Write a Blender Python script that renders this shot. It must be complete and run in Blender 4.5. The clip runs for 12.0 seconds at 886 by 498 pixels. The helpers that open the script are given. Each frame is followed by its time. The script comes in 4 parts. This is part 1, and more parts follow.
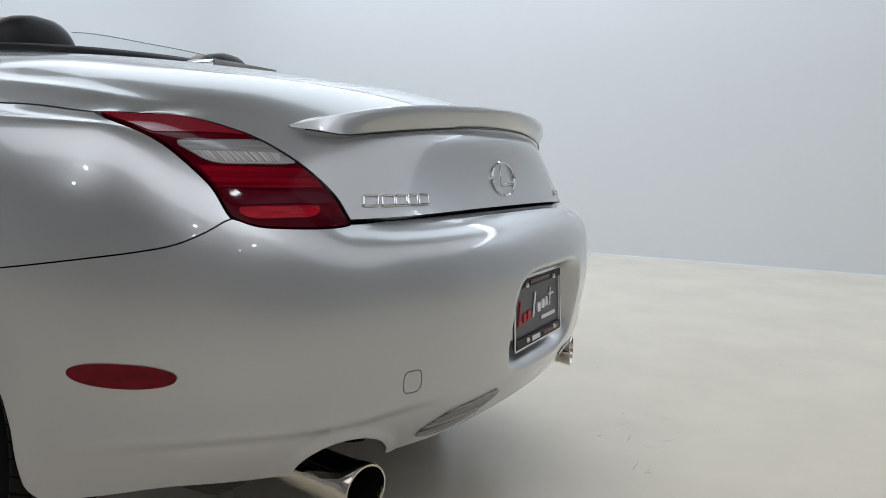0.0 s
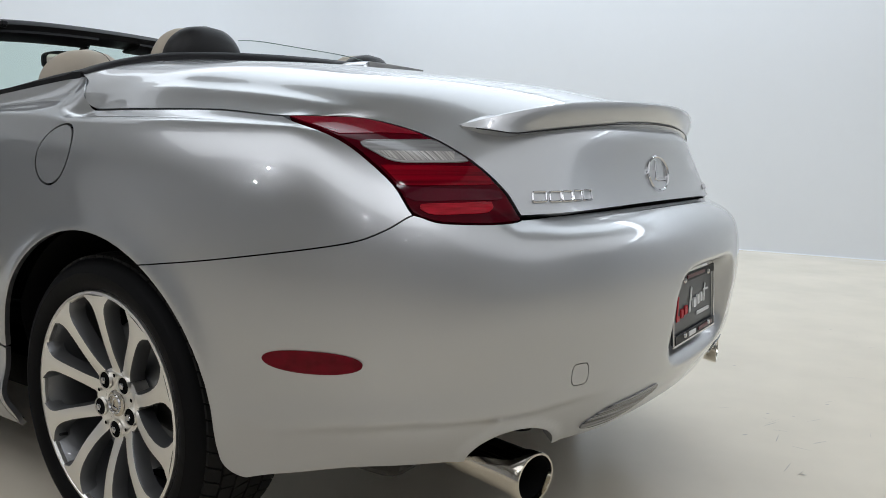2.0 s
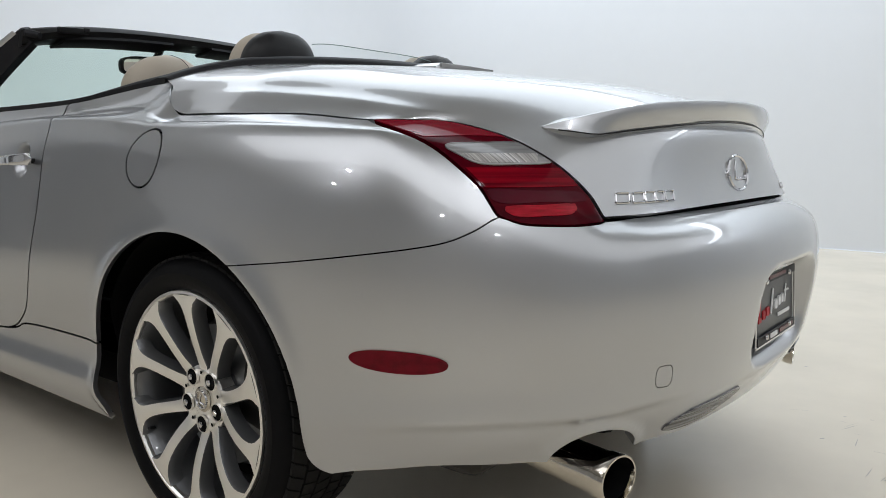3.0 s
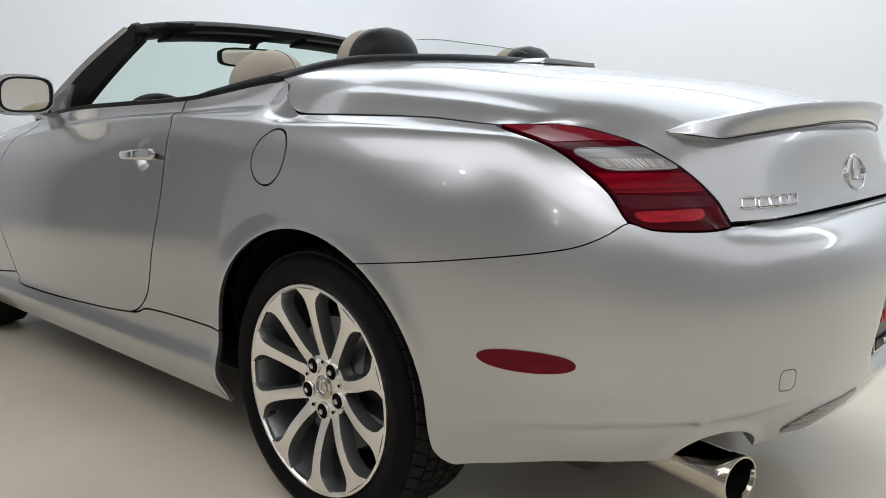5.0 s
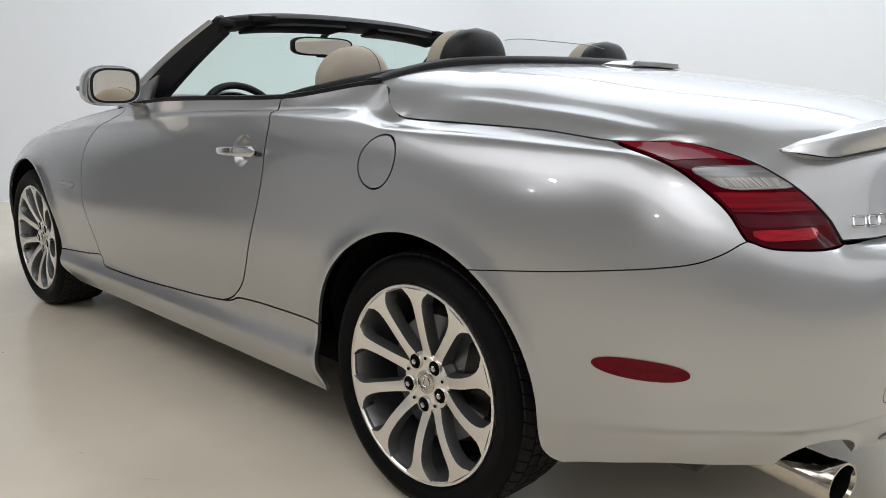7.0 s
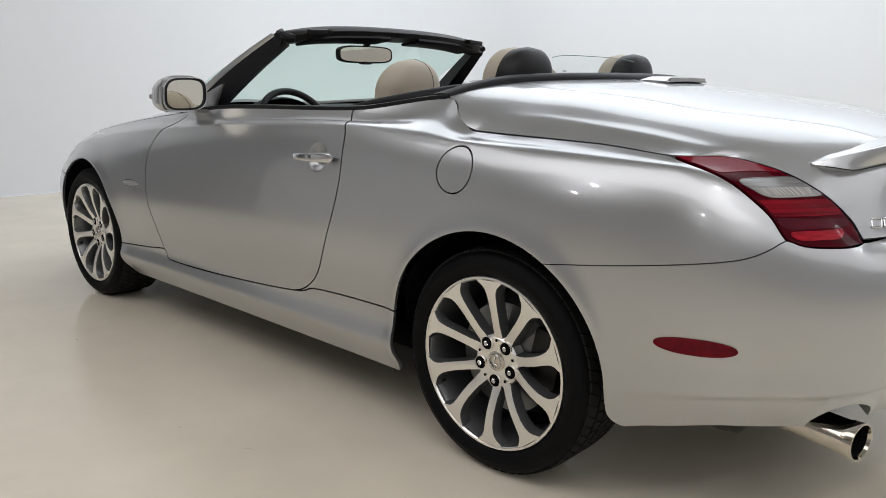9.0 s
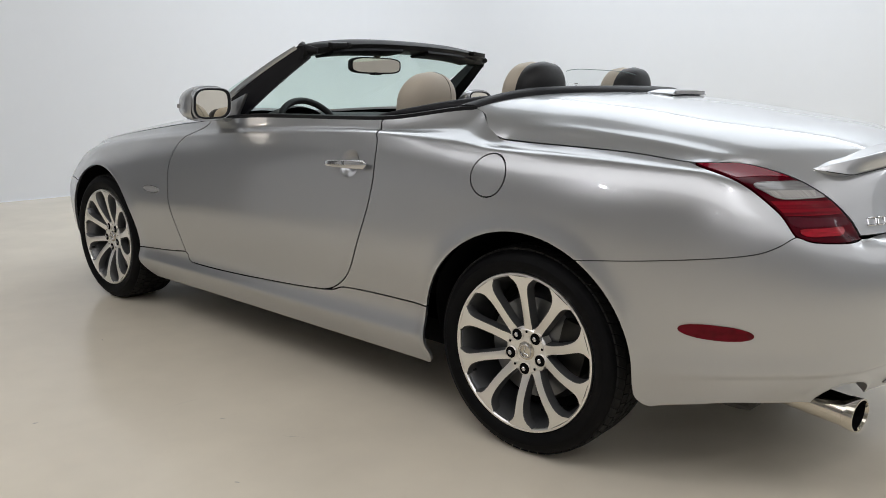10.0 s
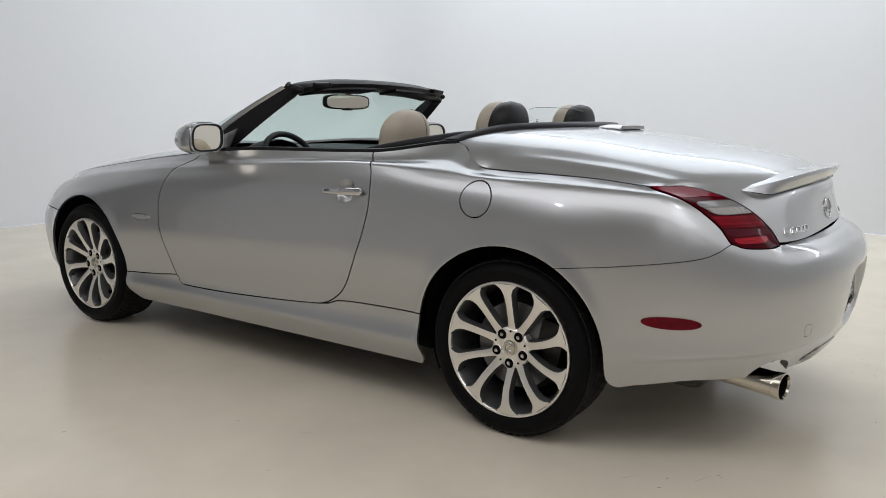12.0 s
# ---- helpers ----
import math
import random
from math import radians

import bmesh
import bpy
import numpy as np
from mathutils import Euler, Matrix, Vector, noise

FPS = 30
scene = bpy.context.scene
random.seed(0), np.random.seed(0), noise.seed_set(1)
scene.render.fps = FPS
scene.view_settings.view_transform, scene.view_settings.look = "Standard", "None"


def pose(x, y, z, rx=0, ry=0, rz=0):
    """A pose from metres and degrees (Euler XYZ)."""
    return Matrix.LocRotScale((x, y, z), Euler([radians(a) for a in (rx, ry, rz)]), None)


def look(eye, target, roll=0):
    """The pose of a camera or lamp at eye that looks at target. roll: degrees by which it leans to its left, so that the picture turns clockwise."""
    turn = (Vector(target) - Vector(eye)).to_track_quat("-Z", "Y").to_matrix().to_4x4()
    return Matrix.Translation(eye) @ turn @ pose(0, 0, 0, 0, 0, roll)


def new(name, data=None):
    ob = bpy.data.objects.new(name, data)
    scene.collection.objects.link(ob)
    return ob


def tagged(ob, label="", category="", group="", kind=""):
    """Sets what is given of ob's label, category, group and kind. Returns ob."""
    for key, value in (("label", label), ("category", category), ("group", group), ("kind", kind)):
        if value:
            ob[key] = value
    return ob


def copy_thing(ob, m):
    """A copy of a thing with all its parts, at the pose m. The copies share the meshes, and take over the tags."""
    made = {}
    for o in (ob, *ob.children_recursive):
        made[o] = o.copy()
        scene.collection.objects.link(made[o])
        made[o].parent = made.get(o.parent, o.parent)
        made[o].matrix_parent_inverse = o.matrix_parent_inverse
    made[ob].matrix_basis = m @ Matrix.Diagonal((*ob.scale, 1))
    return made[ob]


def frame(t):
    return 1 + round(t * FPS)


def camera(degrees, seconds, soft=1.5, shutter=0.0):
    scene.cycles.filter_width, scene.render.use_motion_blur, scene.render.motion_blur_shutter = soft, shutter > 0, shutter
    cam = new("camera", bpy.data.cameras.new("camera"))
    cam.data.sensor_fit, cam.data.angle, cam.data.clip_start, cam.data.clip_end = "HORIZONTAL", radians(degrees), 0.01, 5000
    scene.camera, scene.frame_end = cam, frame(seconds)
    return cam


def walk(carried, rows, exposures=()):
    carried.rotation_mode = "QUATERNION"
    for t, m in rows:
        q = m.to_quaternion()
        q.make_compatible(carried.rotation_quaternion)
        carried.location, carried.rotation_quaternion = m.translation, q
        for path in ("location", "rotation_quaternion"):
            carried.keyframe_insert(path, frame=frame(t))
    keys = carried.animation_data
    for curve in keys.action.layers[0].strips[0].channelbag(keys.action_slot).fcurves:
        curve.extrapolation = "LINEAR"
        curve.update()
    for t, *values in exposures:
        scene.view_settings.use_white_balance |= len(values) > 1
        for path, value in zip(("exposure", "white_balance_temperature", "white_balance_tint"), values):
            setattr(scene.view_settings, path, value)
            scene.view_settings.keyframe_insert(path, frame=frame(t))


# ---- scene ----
cam = camera(60.1, 12.0, soft=0.9)
PATH = [
    (0, (-1.677, -1.561, 0.86), (0.098, -0.667, 0.637), 1.5),
    (0.5, (-1.697, -1.542, 0.862), (0.052, -0.599, 0.633), 1.5),
    (1, (-1.717, -1.527, 0.857), (-0.005, -0.52, 0.626), 1.1),
    (1.5, (-1.743, -1.507, 0.857), (-0.07, -0.438, 0.619), 1.0),
    (2, (-1.769, -1.48, 0.864), (-0.134, -0.354, 0.62), 0.7),
    (2.5, (-1.791, -1.456, 0.869), (-0.196, -0.274, 0.62), 0.5),
    (3, (-1.813, -1.439, 0.874), (-0.257, -0.208, 0.62), 0.2),
    (3.5, (-1.835, -1.417, 0.885), (-0.311, -0.149, 0.618), 0.1),
    (5.5, (-1.959, -1.337, 0.95), (-0.522, 0.012, 0.616), 0.3),
    (6, (-1.996, -1.3, 0.979), (-0.571, 0.058, 0.624), 0.5),
    (6.5, (-2.043, -1.273, 1.004), (-0.631, 0.092, 0.625), 0.5),
    (7, (-2.095, -1.267, 1.016), (-0.692, 0.102, 0.621), 0.7),
    (7.5, (-2.161, -1.264, 1.036), (-0.762, 0.106, 0.626), 0.8),
    (9.5, (-2.584, -1.288, 1.104), (-1.131, 0.02, 0.681), 0.8),
    (10, (-2.726, -1.256, 1.111), (-1.237, 0.014, 0.7), 0.9),
    (10.5, (-2.834, -1.262, 1.115), (-1.309, -0.031, 0.717), 0.8),
    (11, (-2.957, -1.284, 1.13), (-1.397, -0.093, 0.746), 0.7),
    (11.5, (-3.082, -1.289, 1.136), (-1.482, -0.145, 0.775), 0.8),
    (12, (-3.191, -1.295, 1.144), (-1.563, -0.185, 0.803), 0.8),
]
walk(cam, [(t, look(eye, target, roll)) for t, eye, target, roll in PATH], [(0, .20, 6200, 11), (1.5, .28, 6230, 11), (3.5, .46, 6380, 12), (6, .58, 6500, 13), (8.5, .57, 6560, 13), (12, .37, 6530, 13)])

# ---- body surface ----
# The car stands with its rear axle over the origin and its nose towards +y.
def spline(xs, ys):
    """A natural cubic spline through rows ys at xs."""
    xs = np.array(xs, float)
    ys = np.array(ys, float).reshape(len(xs), -1)
    n, h = len(xs), np.diff(xs)
    a, b = np.eye(n), np.zeros_like(ys)
    for k in range(1, n - 1):
        a[k, k - 1:k + 2] = h[k - 1], 2 * (h[k - 1] + h[k]), h[k]
        b[k] = 6 * ((ys[k + 1] - ys[k]) / h[k] - (ys[k] - ys[k - 1]) / h[k - 1])
    m = np.linalg.solve(a, b)

    def at(x):
        x = np.clip(np.asarray(x, float), xs[0], xs[-1])
        k = np.clip(np.searchsorted(xs, x) - 1, 0, n - 2)
        w = xs[k + 1] - xs[k]
        p, q = ((xs[k + 1] - x) / w)[..., None], ((x - xs[k]) / w)[..., None]
        return p * ys[k] + q * ys[k + 1] + ((p**3 - p) * m[k] + (q**3 - q) * m[k + 1]) * (w**2)[..., None] / 6
    return at


def tame(xs, ys):
    """A spline that never swings past its knots (monotone Hermite)."""
    xs = np.array(xs, float)
    ys = np.array(ys, float).reshape(len(xs), -1)
    h = np.diff(xs)[:, None]
    d = np.diff(ys, axis=0) / h
    m = np.zeros_like(ys)
    m[0], m[-1] = d[0], d[-1]
    ok = d[:-1] * d[1:] > 0
    w1, w2 = 2 * h[1:] + h[:-1], h[1:] + 2 * h[:-1]
    with np.errstate(divide="ignore", invalid="ignore"):
        m[1:-1] = np.where(ok, (w1 + w2) / (w1 / d[:-1] + w2 / d[1:]), 0)

    def at(x):
        x = np.clip(np.asarray(x, float), xs[0], xs[-1])
        k = np.clip(np.searchsorted(xs, x) - 1, 0, len(xs) - 2)
        w = xs[k + 1] - xs[k]
        t, w = ((x - xs[k]) / w)[..., None], w[..., None]
        return ((2 * t**3 - 3 * t**2 + 1) * ys[k] + (t**3 - 2 * t**2 + t) * w * m[k]
                + (3 * t**2 - 2 * t**3) * ys[k + 1] + (t**3 - t**2) * w * m[k + 1])
    return at


# Half of the plan at the widest height, from the rear's middle round to the nose's middle (stations 0 to 16).
plan = spline(range(-2, 19), [
    (0.52, -0.924), (0.30, -0.988), (0, -1.012), (-0.30, -0.988), (-0.52, -0.924), (-0.69, -0.815), (-0.805, -0.665), (-0.872, -0.49),
    (-0.905, -0.25), (-0.9125, 0), (-0.908, 0.4), (-0.905, 0.8), (-0.905, 1.4), (-0.91, 2.0),
    (-0.9125, 2.62), (-0.87, 3.0), (-0.755, 3.27), (-0.46, 3.46), (0, 3.54), (0.46, 3.46), (0.755, 3.27)])
# The upper edge of the sides: boot shut line, inner edge of the tail lamp, deck line, belt line, bonnet line.
rim_line = tame([-1, 0, 1, 2, 2.47, 2.68, 3.1, 3.9, 4.5, 5, 6, 7, 7.45, 7.55, 7.87, 8.75, 10, 11, 12, 13, 14, 15, 16], [
    (0.30, -0.874, 0.755), (0, -0.89, 0.757), (-0.30, -0.874, 0.755), (-0.488, -0.843, 0.752), (-0.562, -0.821, 0.749), (-0.572, -0.787, 0.797), (-0.612, -0.722, 0.862),
    (-0.648, -0.62, 0.91), (-0.70, -0.525, 0.93), (-0.772, -0.453, 0.930), (-0.78, -0.25, 0.945), (-0.783, 0, 0.951), (-0.764, 0.18, 0.955),
    (-0.758, 0.225, 0.982), (-0.692, 0.34, 1.044), (-0.772, 0.70, 1.0), (-0.785, 1.4, 0.985), (-0.76, 2.0, 0.93),
    (-0.74, 2.62, 0.85), (-0.69, 3.0, 0.79), (-0.58, 3.21, 0.73), (-0.36, 3.38, 0.68), (0, 3.46, 0.66)])
# Levels from the lower edge upwards: (station, height, inset from the plan).
LEVELS = [
    [(0, .332, .075), (2, .324, .066), (3, .320, .052), (4, .315, .036), (5, .286, .030), (5.6, .245, .03), (6.2, .21, .05), (7.7, .192, .052), (11.3, .188, .055), (12, .19, .07), (14, .20, .08), (16, .20, .08)],
    [(0, .412, .030), (2, .402, .022), (3, .393, .013), (4, .386, .007), (5, .372, .004), (6.2, .30, .014), (7.7, .285, .003), (11.3, .275, .004), (12, .27, .02), (14, .28, .03), (16, .28, .03)],
    [(0, .490, .012), (2, .480, .010), (3, .465, .008), (4, .455, .006), (5, .440, .004), (6, .40, .004), (7.0, .40, .008), (7.7, .372, .019), (11.3, .345, .020), (12, .38, .004), (14, .38, .01), (16, .38, .01)],
    [(0, .570, .000), (2, .570, .000), (3, .565, .000), (4, .560, .000), (5, .560, .000), (6, .56, .00), (8, .550, .000), (11, .52, .000), (12, .50, .00), (14, .48, .00), (16, .48, .00)],
    [(0, .660, .003), (2, .660, .003), (3, .680, .008), (4, .700, .006), (5, .705, .004), (6, .71, .002), (8, .715, .004), (11, .65, .005), (12, .62, .005), (14, .56, .01), (16, .56, .01)],
    [(0, .722, .030), (2, .715, .025), (2.45, .720, .032), (3, .750, .038), (4, .790, .030), (5, .820, .022), (6, .83, .018), (8, .855, .020), (11, .78, .028), (12, .72, .03), (14, .62, .04), (16, .60, .03)],
    [(0, .752, .075), (2, .742, .065), (2.47, .742, .060), (3, .803, .078), (4, .862, .075), (5, .900, .062), (6, .912, .060), (7.45, .930, .066), (7.87, .944, .074), (8.75, .950, .066), (11, .87, .080), (12, .80, .09), (14, .69, .09), (16, .64, .05)],
]
LEVELS = [tame([-1] + [k[0] for k in row], [row[0][1:]] + [k[1:] for k in row]) for row in LEVELS]


# How strongly the shelf under the belt line shows, by station.
shelf = tame([-1, 6.6, 7.45, 7.9, 8.75, 10, 11.2, 16], [0, 0, .45, .5, .72, .6, 0, 0])


def side_grid(a, v):
    """Points of the left side on stations a and levels v (0 to 8): an array (len(a), len(v), 3)."""
    base = plan(a)
    ahead = plan(a + 1e-3) - plan(a - 1e-3)
    ahead[0], ahead[-1] = (-1, 0), (1, 0)
    out = np.stack([ahead[:, 1], -ahead[:, 0]], 1)
    out = -out / np.linalg.norm(out, axis=1, keepdims=True)
    rows = []
    for level in LEVELS:
        z, inset = level(a).T
        rows.append(np.c_[base - out * inset[:, None], z])
    rim, last, k = rim_line(a), rows[-1], shelf(a)
    step = np.c_[.5 + .06 * k, .5 + .06 * k, .5 - .26 * k]
    rows += [last + (rim - last) * step, rim]
    return np.moveaxis(spline(range(9), np.array(rows).reshape(9, -1))(v).reshape(len(v), len(a), 3), 0, 1)


def stations(count):
    """Station values at even steps of the plan's length, and the length at each (metres from the rear's middle)."""
    a = np.linspace(0, 16, 4001)
    run = np.r_[0, np.cumsum(np.linalg.norm(np.diff(plan(a), axis=0), axis=1))]
    even = np.linspace(0, run[-1], count)
    return np.interp(even, run, a), even


SIDE_A, SIDE_RUN = stations(440)
SIDE_V = np.linspace(0, 8, 97)
SIDE = side_grid(SIDE_A, SIDE_V)


def dent(run, z, rx, rz, soft, depth, power=4):
    """A shallow hollow pressed into the side: its middle, half sizes, soft border and depth."""
    global SIDE
    n = np.cross(np.gradient(SIDE, axis=0), np.gradient(SIDE, axis=1))
    n /= np.maximum(np.linalg.norm(n, axis=-1, keepdims=True), 1e-9)
    far = (np.abs((SIDE_RUN[:, None] - run) / rx)**power + np.abs((SIDE[..., 2] - z) / rz)**power)**(1 / power)
    k = np.clip((1 - far) * min(rx, rz) / soft, 0, 1)
    sign = -1 if (n[..., 0] * SIDE[..., 0]).mean() > 0 else 1
    SIDE = SIDE + n * (sign * depth * k * k * (3 - 2 * k))[..., None]


PLATE_Z = 0.530
dent(0, PLATE_Z - .006, .222, .118, .035, .066)          # the number plate's recess



def flare(y, r, wide, out):
    """The soft outward turn of the metal round a wheel arch."""
    global SIDE
    n = np.cross(np.gradient(SIDE, axis=0), np.gradient(SIDE, axis=1))
    n /= np.maximum(np.linalg.norm(n, axis=-1, keepdims=True), 1e-9)
    far = np.hypot(SIDE_RUN[:, None] - 1.597 - y, (SIDE[..., 2] - .33) / .99) - r
    k = np.clip(1 - np.abs(far) / wide, 0, 1)
    sign = 1 if (n[..., 0] * SIDE[..., 0]).mean() > 0 else -1
    SIDE = SIDE + n * (sign * out * k * k)[..., None]


flare(.010, .382, .062, .0085)
flare(2.626, .380, .062, .0085)

# The shoulder crease under the belt line, from the deck to the fender.
swell = tame([0, 1.45, 1.75, 3.3, 4.0, 4.6, 6.5], [0, 0, 1, 1, .5, 0, 0])(SIDE_RUN) * np.exp(-((SIDE_V - 6.02) / .20)**2)[None]
SIDE = SIDE + np.array([-.0030, 0, .0012]) * swell[..., None]

# The rolled lip over the exhaust.
lip = np.hypot((SIDE_RUN[:, None] - .642) / .106, (SIDE[..., 2] - .309) / .071)
lip = np.clip(1 - np.abs(lip - 1) / .30, 0, 1)
SIDE[..., :2] *= 1 + .007 * (lip * lip * (3 - 2 * lip))[..., None]

# The crease low on the rear bumper, under which the skin tucks in.
crease_z = np.interp(SIDE_RUN, [0, .50, .62, .85, 1.0, 1.25], [.43, .428, .416, .411, .398, .36])[:, None]
under = np.clip((crease_z - SIDE[..., 2]) / .016, 0, 1) * np.interp(SIDE_RUN, [.36, .56, 1.0, 1.2], [0, 1, .8, 0])[:, None]
SIDE[..., :2] *= 1 - .0075 * (under * under * (3 - 2 * under))[..., None]

# Boot lid and deck: the middle's profile from the cockpit back to the lip and down to the bumper, and the rim line's station beside it.
lid_mid = spline([0, .18, .36, .50, .58, .64, .72, .86, 1], [
    (.02, 1.110), (-.25, 1.084), (-.52, 1.047), (-.74, 1.002), (-.835, .949), (-.862, .915), (-.864, .875), (-.872, .81), (-.888, .760)])
lid_rail = tame([.11, .2, .36, .46, .52, .58, .66, .78, 1], [7.45, 7.0, 6.1, 5.25, 4.7, 4.1, 3.3, 2.72, 2.47])
# Past the side's cut-out the lid's surface runs on under the belt panel, and is trimmed there.
lid_front = tame([0, .06, .11], [(-.790, .437, .975), (-.779, .31, .962), (-.764, .18, .955)])


def lid_edge(t):
    """The rim line beside t, and the same evened out for the lid's broad shape."""
    fine = np.linspace(0, 1, 401)
    line = np.where((fine < .11)[:, None], lid_front(np.minimum(fine, .11)), rim_line(lid_rail(np.maximum(fine, .11))[:, 0]))
    k = np.exp(-.5 * (np.arange(-60, 61) * .0025 / .022)**2)
    pad = np.concatenate([2 * line[0] - line[60:0:-1], line, 2 * line[-1] - line[-2:-62:-1]])
    even = np.stack([np.convolve(pad[:, c], k / k.sum(), "valid") for c in range(3)], 1)
    return (np.stack([np.interp(t, fine, a[:, c]) for c in range(3)], 1) for a in (line, even))


lid_turn = tame([0, .4, .55, .66, .74, .86, 1], [2.0, 2.0, 2.6, 3.4, 5.0, 8.0, 9.0])
lid_wrap = tame([0, .5, .7, 1], [1, 1, .65, .65])
lid_crown = tame([0, .15, .4, .55, .64, 1], [7.0, 11.0, 10.0, 4.3, 2.2, 2.0])


def lid_grid(t, w):
    """Points of the left half of the boot lid: t from the cockpit to the bumper, w from the middle (0) to the rim line (1)."""
    mid = np.c_[np.zeros(len(t)), lid_mid(t)]
    rail, edge = lid_edge(t)
    crown = lid_crown(t)
    w = w[None, :]
    near = np.clip((w - .72) / .28, 0, 1)[..., None]
    rise = .15 * w**2 + .85 * w**crown
    wrap = lid_wrap(t)
    step = np.stack([w + 0 * rise, (1 - wrap) * w**2 + wrap * w**lid_turn(t), rise], -1)
    return mid[:, None] + (edge - mid)[:, None] * step + near**2 * (3 - 2 * near) * (rail - edge)[:, None]


LID_T, LID_W = np.linspace(0, 1, 171), np.linspace(0, .9965, 111)
LID = lid_grid(LID_T, LID_W)


def evened(grid, ease, pull=.008, rounds=320):
    """The grid relaxed like a stretched skin between its borders; ease (0 to 1): how freely each point moves."""
    at = grid.copy()
    for _ in range(rounds):
        mean = np.zeros_like(at)
        wide = np.concatenate([at[:, 1:2] * np.array([-1, 1, 1]), at], 1)
        mean[1:-1, :-1] = (at[2:, :-1] + at[:-2, :-1] + wide[1:-1, :-2] + at[1:-1, 1:]) / 4
        at = at + ease * (mean + pull * (grid - mean) - at)
    return at


lid_free = np.ones(LID.shape[:2])
lid_free[[0, -1]] = lid_free[:, -1] = 0
LID = evened(LID, (lid_free * tame([0, .46, .56, .64, .74, 1], [1, 1, .12, .08, .5, .5])(LID_T))[..., None])
# The pressed crease and the shallow channel that run along the deck's edge.
off = (1 - LID_W)[None] * np.abs(LID[:, -1, :1])
LID[..., 2] += tame([0, .08, .22, .42, .56, 1], [0, 0, 1, 1, 0, 0])(LID_T) * (.0034 * np.exp(-((off - .046) / .014)**2) - .0020 * np.exp(-((off - .080) / .022)**2))

# Bonnet: the middle's profile from the windscreen to the nose.
hood_mid = spline([0, .25, .5, .75, .92, 1], [(2.02, .985), (2.45, .945), (2.85, .885), (3.2, .80), (3.40, .72), (3.46, .665)])


def hood_grid(t, w):
    mid = np.c_[np.zeros(len(t)), hood_mid(t)]
    edge = rim_line(10.55 + t * 5.45)
    out = np.c_[edge[:, 0], np.zeros(len(t)), np.zeros(len(t))]
    pull = np.c_[-.5 * (1 - t), 0 * t, -.25 * (1 - t)] + np.c_[-.1 * t, 0 * t, 0 * t]
    w = w[None, :, None]
    return ((2 * w**3 - 3 * w**2 + 1) * mid[:, None] + (w**3 - 2 * w**2 + w) * out[:, None]
            + (3 * w**2 - 2 * w**3) * edge[:, None] + (w**3 - w**2) * pull[:, None])


HOOD_T, HOOD_W = np.linspace(0, 1, 81), np.linspace(0, 1, 41)
HOOD = hood_grid(HOOD_T, HOOD_W)
# ---- end surface ----

# ---- world and light ----
world = bpy.data.worlds.new("studio_world")
scene.world = world
world.use_nodes = True
world.node_tree.nodes["Background"].inputs[0].default_value = (0.9, 0.95, 1.0, 1)
world.node_tree.nodes["Background"].inputs[1].default_value = 0.05


def area(name, place, target, wide, high, watts, colour=(1, 1, 1)):
    lamp = bpy.data.lights.new(name, "AREA")
    lamp.shape, lamp.size, lamp.size_y, lamp.energy, lamp.color = "RECTANGLE", wide, high, watts, colour
    ob = new(name, lamp)
    ob.matrix_world = look(place, target)
    return ob


area("softbox_ceiling", (3.1, 1.9, 4.3), (3.1, 1.9, 0), 4.4, 7.0, 112, (0.86, 0.94, 1.0))
# Unseen fill added behind the car for the rear bumper and south wall.
area("fill_south", (1.0, -5.6, 4.3), (1.0, -5.6, 0), 9.0, 5.6, 80, (0.94, 0.97, 1.0))
area("strip_east", (5.2, -0.5, 4.25), (5.2, -0.5, 0), 0.5, 10.0, 55, (0.88, 0.95, 1.0))
# Weak unseen fill, added to lift the north wall.
area("fill_north", (2.2, 5.1, 4.25), (2.2, 5.1, 0), 6.5, 1.6, 16, (0.92, 0.96, 1.0))
# Added fill, no known fixture: brightens the floor and flank on the west.
area("fill_west", (-3.6, -0.2, 4.36), (-3.6, -0.2, 0), 2.4, 8.4, 72, (0.96, 0.98, 1.0))
# The small ceiling panels over the open side of the hall.
for x, y, watts in ((-5.4, 1.6, 14), (-1.8, -2.5, 8), (-6.5, -3.3, 11), (-5.2, -5.4, 11), (-9.5, -4.2, 13), (-8.2, -6.6, 13), (-8.0, 3.0, 16)):
    area("ceiling_panel", (x, y, 4.25), (x, y, 0), 0.30, 0.11, watts, (0.97, 0.98, 1.0))
scene.view_settings.exposure = 0.0


